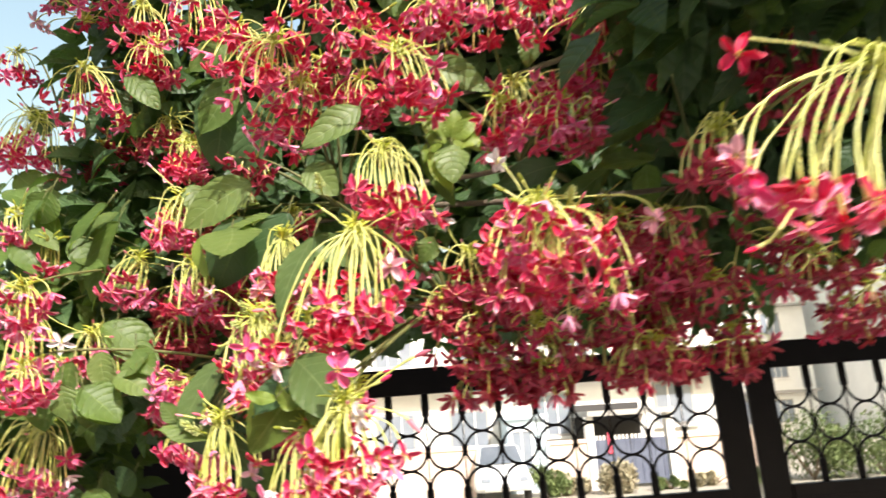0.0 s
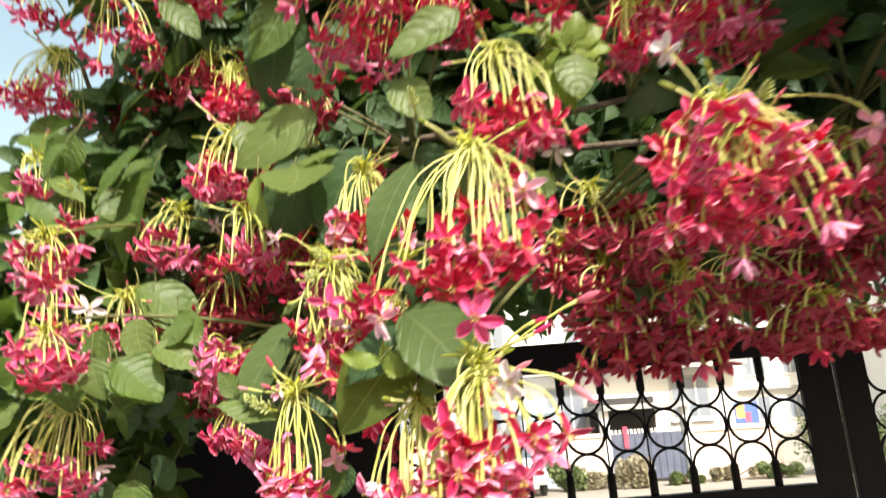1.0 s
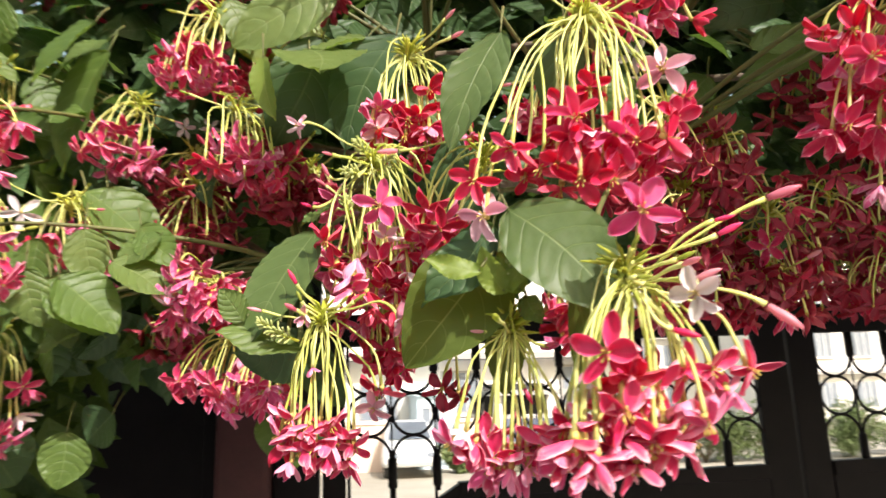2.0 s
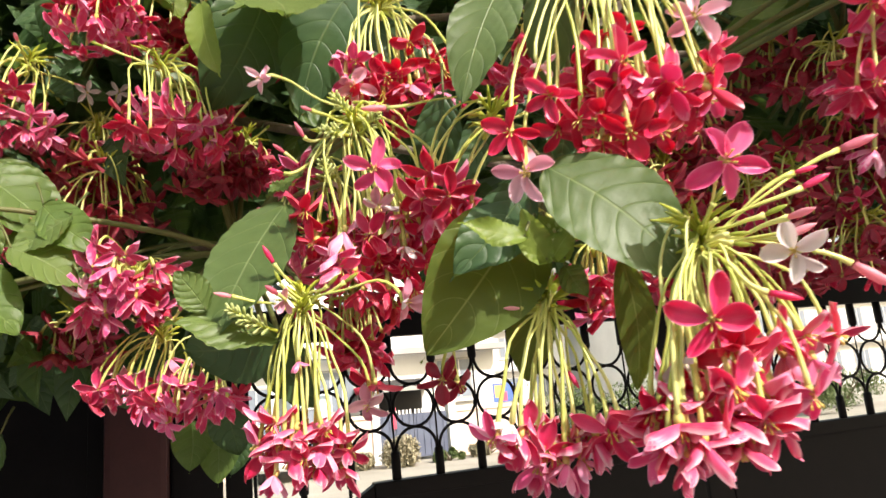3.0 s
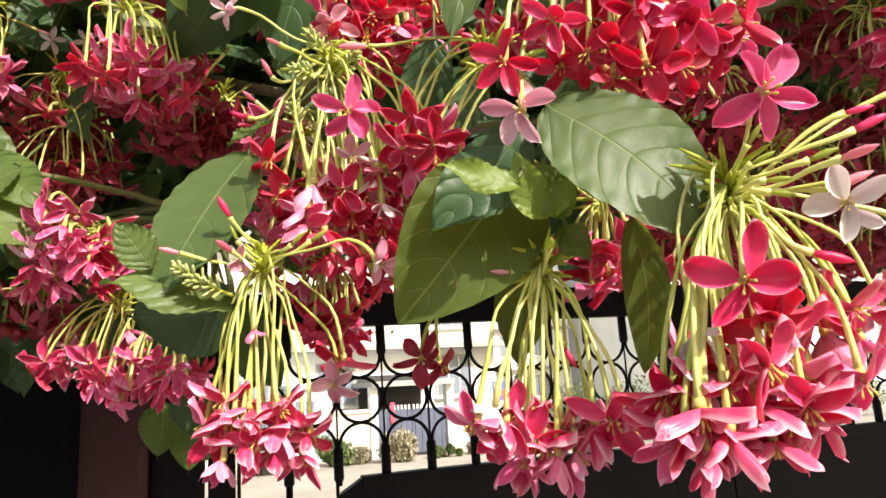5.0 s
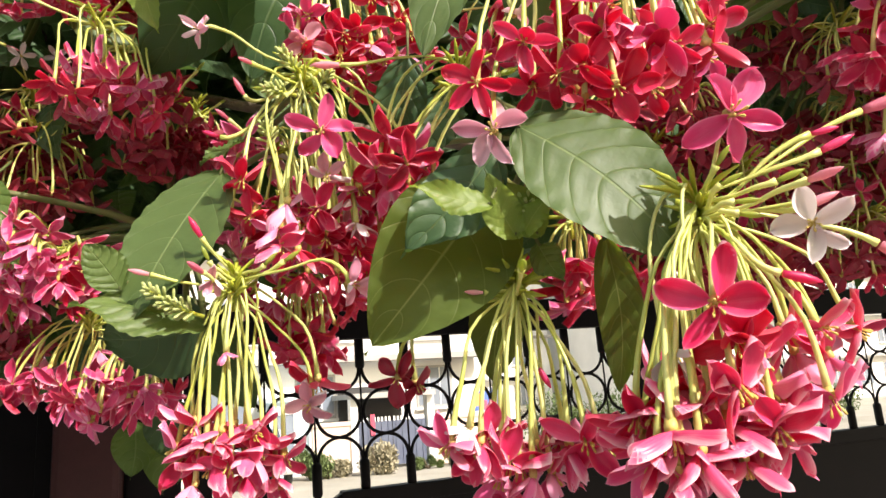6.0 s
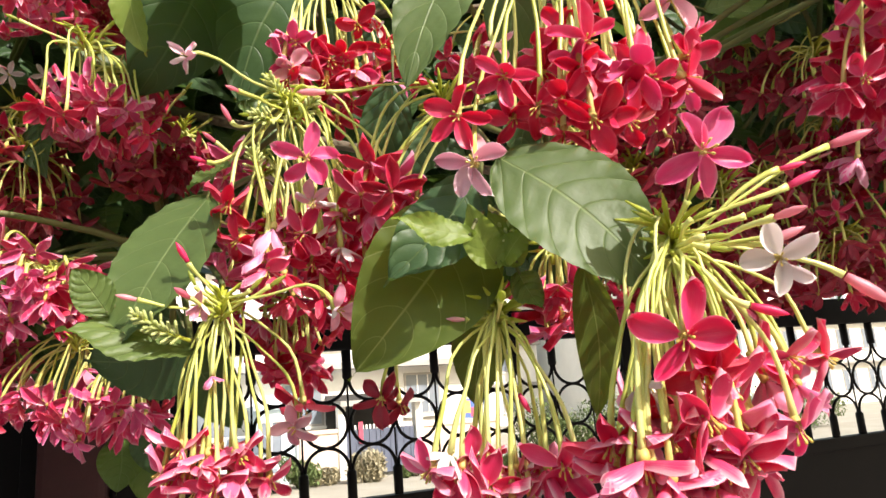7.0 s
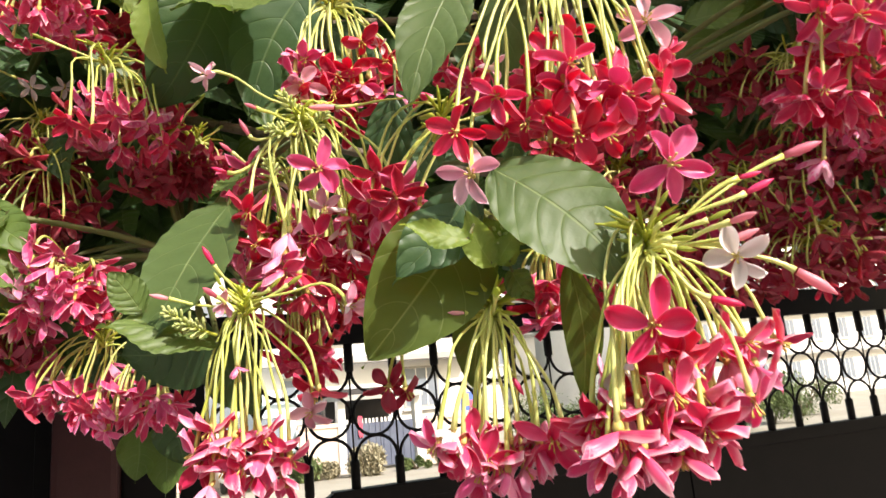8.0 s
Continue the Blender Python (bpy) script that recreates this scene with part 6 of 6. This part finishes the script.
leaf((-0.646, 1.128, 1.905), (-0.677, 1.119, 1.856), 0.035, "green", 0.12, (-0.06, -0.68, 0.65))
leaf((-0.703, 1.149, 1.775), (-0.711, 1.140, 1.727), 0.030, "lit", 0.12, (-0.05, -0.69, 0.70))
leaf((-0.752, 1.235, 1.930), (-0.796, 1.222, 1.897), 0.040, "lit", 0.12, (-0.05, -0.67, 0.66))
leaf((-0.534, 1.153, 1.800), (-0.585, 1.137, 1.782), 0.038, "green", 0.12, (-0.09, -0.70, 0.68))
leaf((-0.664, 1.130, 1.854), (-0.607, 1.118, 1.819), 0.031, "lit", 0.12, (-0.07, -0.69, 0.67))
leaf((-0.637, 1.218, 1.832), (-0.567, 1.204, 1.803), 0.036, "lit", 0.12, (-0.09, -0.70, 0.68))
leaf((-0.692, 1.134, 1.835), (-0.632, 1.128, 1.775), 0.051, "green", 0.12, (-0.06, -0.69, 0.68))
leaf((-0.619, 1.248, 1.834), (-0.557, 1.235, 1.800), 0.038, "green", 0.12, (-0.09, -0.71, 0.68))
leaf((-0.680, 1.177, 1.873), (-0.710, 1.166, 1.834), 0.035, "lit", 0.12, (-0.06, -0.68, 0.67))
leaf((-0.694, 1.213, 1.765), (-0.653, 1.205, 1.714), 0.034, "lit", 0.12, (-0.06, -0.70, 0.71))
leaf((-0.532, 1.094, 1.576), (-0.522, 1.088, 1.519), 0.039, "lit", 0.12, (-0.09, -0.72, 0.77))
leaf((-0.550, 1.072, 1.626), (-0.560, 1.065, 1.569), 0.044, "green", 0.12, (-0.07, -0.71, 0.75))
leaf((-0.684, 1.133, 1.544), (-0.716, 1.120, 1.513), 0.034, "lit", 0.12, (-0.04, -0.69, 0.78))
leaf((-0.462, 1.142, 1.591), (-0.400, 1.128, 1.563), 0.036, "green", 0.12, (-0.12, -0.73, 0.75))
leaf((-0.659, 1.152, 1.635), (-0.712, 1.140, 1.600), 0.047, "green", 0.12, (-0.05, -0.70, 0.74))
leaf((-0.512, 1.079, 1.639), (-0.499, 1.073, 1.578), 0.043, "lit", 0.12, (-0.09, -0.72, 0.74))
leaf((-0.448, 1.112, 1.588), (-0.420, 1.101, 1.547), 0.031, "lit", 0.12, (-0.12, -0.73, 0.76))
leaf((-0.482, 1.131, 1.637), (-0.524, 1.120, 1.596), 0.045, "lit", 0.12, (-0.10, -0.72, 0.74))
leaf((-0.604, 1.093, 1.583), (-0.592, 1.086, 1.525), 0.046, "green", 0.12, (-0.06, -0.71, 0.76))
leaf((-0.435, 1.071, 1.630), (-0.481, 1.058, 1.600), 0.041, "lit", 0.12, (-0.11, -0.72, 0.74))
leaf((-0.539, 1.134, 1.624), (-0.561, 1.127, 1.570), 0.043, "green", 0.12, (-0.08, -0.72, 0.75))
leaf((-0.507, 1.109, 1.558), (-0.560, 1.097, 1.524), 0.048, "lit", 0.12, (-0.08, -0.72, 0.77))
leaf((-0.196, 1.093, 1.801), (-0.130, 1.083, 1.754), 0.049, "green", 0.12, (0.02, -0.87, 0.18))
leaf((-0.367, 1.092, 1.895), (-0.346, 1.087, 1.831), 0.045, "young", 0.12, (0.14, -0.82, 0.14))
leaf((-0.270, 1.098, 1.825), (-0.317, 1.090, 1.779), 0.044, "lit", 0.12, (0.10, -0.85, 0.17))
leaf((-0.392, 1.105, 1.803), (-0.326, 1.095, 1.756), 0.041, "lit", 0.12, (0.14, -0.84, 0.19))
leaf((-0.187, 1.083, 1.715), (-0.237, 1.069, 1.690), 0.036, "green", 0.12, (0.05, -0.87, 0.23))
leaf((-0.382, 1.072, 1.896), (-0.354, 1.066, 1.834), 0.042, "lit", 0.12, (0.15, -0.82, 0.13))
leaf((-0.252, 1.077, 1.827), (-0.325, 1.063, 1.803), 0.050, "young", 0.12, (0.10, -0.84, 0.16))
leaf((-0.340, 1.081, 1.897), (-0.271, 1.068, 1.862), 0.039, "young", 0.12, (0.11, -0.83, 0.12))
leaf((-0.756, 1.234, 1.889), (-0.823, 1.220, 1.865), 0.049, "green", 0.12, (0.32, -0.75, 0.18))
leaf((-0.635, 1.217, 1.865), (-0.589, 1.212, 1.800), 0.047, "green", 0.12, (0.25, -0.79, 0.19))
leaf((-0.669, 1.227, 1.827), (-0.648, 1.220, 1.773), 0.034, "green", 0.12, (0.27, -0.79, 0.21))
leaf((-0.685, 1.187, 1.825), (-0.695, 1.182, 1.761), 0.041, "green", 0.12, (0.29, -0.78, 0.21))
leaf((-0.747, 1.288, 1.959), (-0.735, 1.282, 1.902), 0.035, "green", 0.12, (0.28, -0.77, 0.16))
leaf((-0.654, 1.211, 1.810), (-0.587, 1.195, 1.787), 0.032, "green", 0.12, (0.26, -0.79, 0.21))
leaf((-0.720, 1.276, 1.963), (-0.755, 1.266, 1.923), 0.033, "green", 0.12, (0.28, -0.76, 0.15))
leaf((-0.653, 1.210, 1.935), (-0.712, 1.195, 1.918), 0.043, "green", 0.12, (0.28, -0.76, 0.14))
leaf((0.026, 0.872, 1.867), (-0.005, 0.858, 1.895), 0.026, "young", 0.15, (-0.086, -0.971, 0.222))
leaf((0.028, 0.872, 1.868), (0.012, 0.858, 1.909), 0.028, "young", 0.15, (-0.041, -0.975, 0.220))
leaf((0.031, 0.872, 1.868), (0.040, 0.858, 1.904), 0.026, "young", 0.15, (0.035, -0.976, 0.216))
leaf((0.033, 0.872, 1.866), (0.064, 0.858, 1.885), 0.028, "young", 0.15, (0.102, -0.972, 0.211))
leaf((0.034, 0.872, 1.863), (0.071, 0.858, 1.861), 0.026, "young", 0.15, (0.125, -0.970, 0.209))
leaf((0.027, 0.872, 1.864), (-0.002, 0.858, 1.868), 0.024, "young", 0.15, (-0.072, -0.973, 0.221))
leaf((0.032, 0.868, 1.857), (0.031, 0.845, 1.801), 0.044, "lit", 0.15, (0.010, -0.985, 0.173))
leaf((0.003, 0.872, 1.850), (0.033, 0.862, 1.792), 0.028, "young", 0.15, (0.305, -0.951, 0.056))
leaf((0.310, 0.860, 1.893), (0.205, 0.840, 1.833), 0.050, "lit", 0.12, (-0.084, -0.954, 0.287))
leaf((0.292, 0.860, 1.817), (0.206, 0.840, 1.808), 0.032, "lit", 0.10, (0.031, -0.857, 0.514))

# ---- stems of the creeper ----
NODES = [Vector(q) for q in ((-0.80, 1.45, 2.20), (-0.45, 1.35, 2.30), (-0.10, 1.20, 2.30), (0.25, 1.10, 2.25), (0.60, 1.05, 2.20), (-0.25, 1.40, 2.00), (-0.55, 1.50, 1.75), (-0.15, 1.18, 1.86), (0.15, 1.08, 1.90), (-0.48, 1.32, 1.80), (0.42, 1.05, 1.84), (-0.30, 1.15, 1.60), (0.02, 1.02, 1.66))]


def stem(points, radii, mat, name="stem"):
    v, f = sweep([Vector(p) - ROOT for p in points], radii, 7)
    return child(name, mesh_from(name, v, f, mat), vine)


# two twining trunks from the ground to the canopy
for k in range(2):
    pts = []
    for i in range(22):
        s = i / 21
        c = ROOT.lerp(Vector((-0.78, 1.62, 2.0)), s)
        pts.append(c + Vector((math.cos(s * 9 + k * 3.14), math.sin(s * 9 + k * 3.14), 0)) * (0.028 * (1 - 0.2 * s)))
    stem(pts, [0.024 - 0.010 * i / 21 for i in range(22)], BARK, "trunk")
for q in NODES:
    st = Vector((-0.77, 1.615, 1.9))
    stem(hermite(st, q, Vector((0, 0, 0.5)), (q - st) * 0.8, 12), [0.010 - 0.0005 * i for i in range(13)], BARK, "limb")
for h in HUBS:
    end = h + Vector((0.004, 0.046, 0.026))
    q = min(NODES, key=lambda n: (n - end).length)
    stem(hermite(q, end, Vector((0, -0.08, 0.10)), Vector((0, -0.16, -0.07)), 10), [0.0034 - 0.00017 * i for i in range(11)], TWIG)
for a, b in PETIOLES:
    mid = a.lerp(b, 0.5) + Vector((0, 0, 0.002))
    stem([a, mid, b], [0.0008, 0.0010, 0.0013], TWIG, "leaf_stalk")

# ---- filler leaves: single ones among the clusters ----
rl = random.Random(21)
SHARED = {}
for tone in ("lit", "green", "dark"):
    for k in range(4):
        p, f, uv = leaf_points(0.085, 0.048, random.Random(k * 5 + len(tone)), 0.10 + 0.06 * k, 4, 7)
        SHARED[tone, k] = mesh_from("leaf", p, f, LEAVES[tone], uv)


def clear_of_gate(p):
    """Leaves keep out of the opening over the ring ornament."""
    return not (p.x > -0.34 and p.z < 1.70 + 0.10 * max(0.0, 1.3 - p.y) and p.y > 0.9)


count = 0
while count < 150:
    p = Vector((rl.uniform(-1.05, 0.75), 0, rl.uniform(1.15, 2.25)))
    front = 1.06 + 0.32 * max(0.0, -p.x) + rl.uniform(-0.05, 0.22)
    p.y = front
    if not clear_of_gate(p) or (p.x < -0.72 and p.z > 1.98) or p.z < 1.42 or (p.x > -0.72 and p.z < 1.56):
        continue
    d = Vector((rl.uniform(-0.8, 0.8), rl.uniform(-0.6, 0.1), rl.uniform(-1.0, 0.15))).normalized()
    m = leaf_frame(p - ROOT, p + d - ROOT, (-0.3 + rl.uniform(-0.4, 0.4), -0.7, 0.5 + rl.uniform(-0.4, 0.4))) @ Matrix.Scale(rl.uniform(0.6, 1.15), 4)
    # mostly the shade-darkened tone, so the depth behind the flowers stays dark
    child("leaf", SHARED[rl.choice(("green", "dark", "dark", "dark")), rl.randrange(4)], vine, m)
    count += 1


# ---- dense foliage behind, and unseen shading leaves above ----
def foliage(name, count, pick, label, seed):
    rng = random.Random(seed)
    V, Fc, U = [], [], []
    made = 0
    while made < count:
        p = pick(rng)
        if p is None:
            continue
        made += 1
        d = Vector((rng.uniform(-1, 1), rng.uniform(-1, 0.6), rng.uniform(-1.0, 0.3))).normalized()
        m = leaf_frame(p, p + d, (rng.uniform(-0.8, 0.8), -0.6, rng.uniform(-0.3, 1.0)))
        ln, w = rng.uniform(0.055, 0.10), rng.uniform(0.015, 0.026)
        o = len(V)
        for x, y, z, u, t in ((0, 0, 0, 0.5, 0), (-w, 0.38, 0.008, 0, 0.38), (0, 0.40, 0, 0.5, 0.4), (w, 0.38, 0.008, 1, 0.38), (-w * 0.7, 0.72, 0.003, 0.1, 0.72), (0, 0.74, -0.006, 0.5, 0.74), (w * 0.7, 0.72, 0.003, 0.9, 0.72), (0, 1, -0.016, 0.5, 1)):
            V.append(m @ Vector((x, y * ln, z)))
            U.append((u, t))
        Fc += [(o, o + 2, o + 1), (o, o + 3, o + 2), (o + 1, o + 2, o + 5, o + 4), (o + 2, o + 3, o + 6, o + 5), (o + 4, o + 5, o + 7), (o + 5, o + 6, o + 7)]
    # shade goes into the colour: dark inside, lighter leaves on the sunlit left
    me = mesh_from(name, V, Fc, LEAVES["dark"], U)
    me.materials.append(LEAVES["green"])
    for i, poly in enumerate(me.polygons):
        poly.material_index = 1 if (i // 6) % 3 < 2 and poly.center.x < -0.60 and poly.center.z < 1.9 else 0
    ob = new(name, me)
    return tagged(ob, label, "foliage", kind="stuff")


def behind(rng):
    p = Vector((rng.uniform(-1.25, 2.0), rng.uniform(1.22, 1.78), rng.uniform(0.9, 2.5)))
    if ((p.x - 0.375) / 1.625) ** 4 + ((p.z - 1.7) / 0.8) ** 4 > 1 + 0.3 * math.sin(9 * p.x) * math.sin(7 * p.z + 1):
        return None
    if not clear_of_gate(p) or (p.x < -0.70 and p.z > 1.98) or (p.x < -0.78 and p.z > 1.9):
        return None
    if p.z < 1.54 and p.y < 1.52:
        return None
    if -0.70 < p.x < -0.34 and p.z < 1.54:
        return None
    if 0.62 < p.x < 1.15 and p.z < 1.86:
        return None
    return p


# made-up leaves out of view that keep sun and sky off the depth
def above(rng):
    # small extra patch, also unseen, shading the clusters at the right
    if rng.random() < 0.018:
        return Vector((rng.uniform(0.22, 0.56), rng.uniform(0.52, 0.82), rng.uniform(1.92, 2.12)))
    p = Vector((rng.uniform(-1.4, 2.6), rng.uniform(0.15, 2.1), 0))
    if p.y < (0.87 if -0.70 < p.x < -0.50 else 1.08 if p.x < -0.22 else 0.96 if p.x < 0.06 else 0.92 if p.x < 0.55 else 0.40):
        return None
    if ((p.x - 0.6) / 2.0) ** 4 + ((p.y - 1.12) / 1.0) ** 6 > 1 + 0.25 * math.sin(7 * p.x) * math.sin(9 * p.y):
        return None
    if p.x < -0.72 + 0.06 * math.sin(11 * p.y):
        return None
    p.z = 1.66 + 0.68 * p.y + rng.uniform(0, 0.35 if p.x < 0.55 else 0.6) * (0.75 + 0.4 * math.sin(5 * p.x + 1) * math.sin(6 * p.y)) + (0.14 if p.x < -0.75 else 0.0)
    return p


foliage("creeper_foliage", 16000, behind, "leaves deep inside the creeper, mostly coloured dark for shade", 3)
foliage("creeper_canopy", 19000, above, "unseen leaf canopy added over the gate to cast shade", 4)
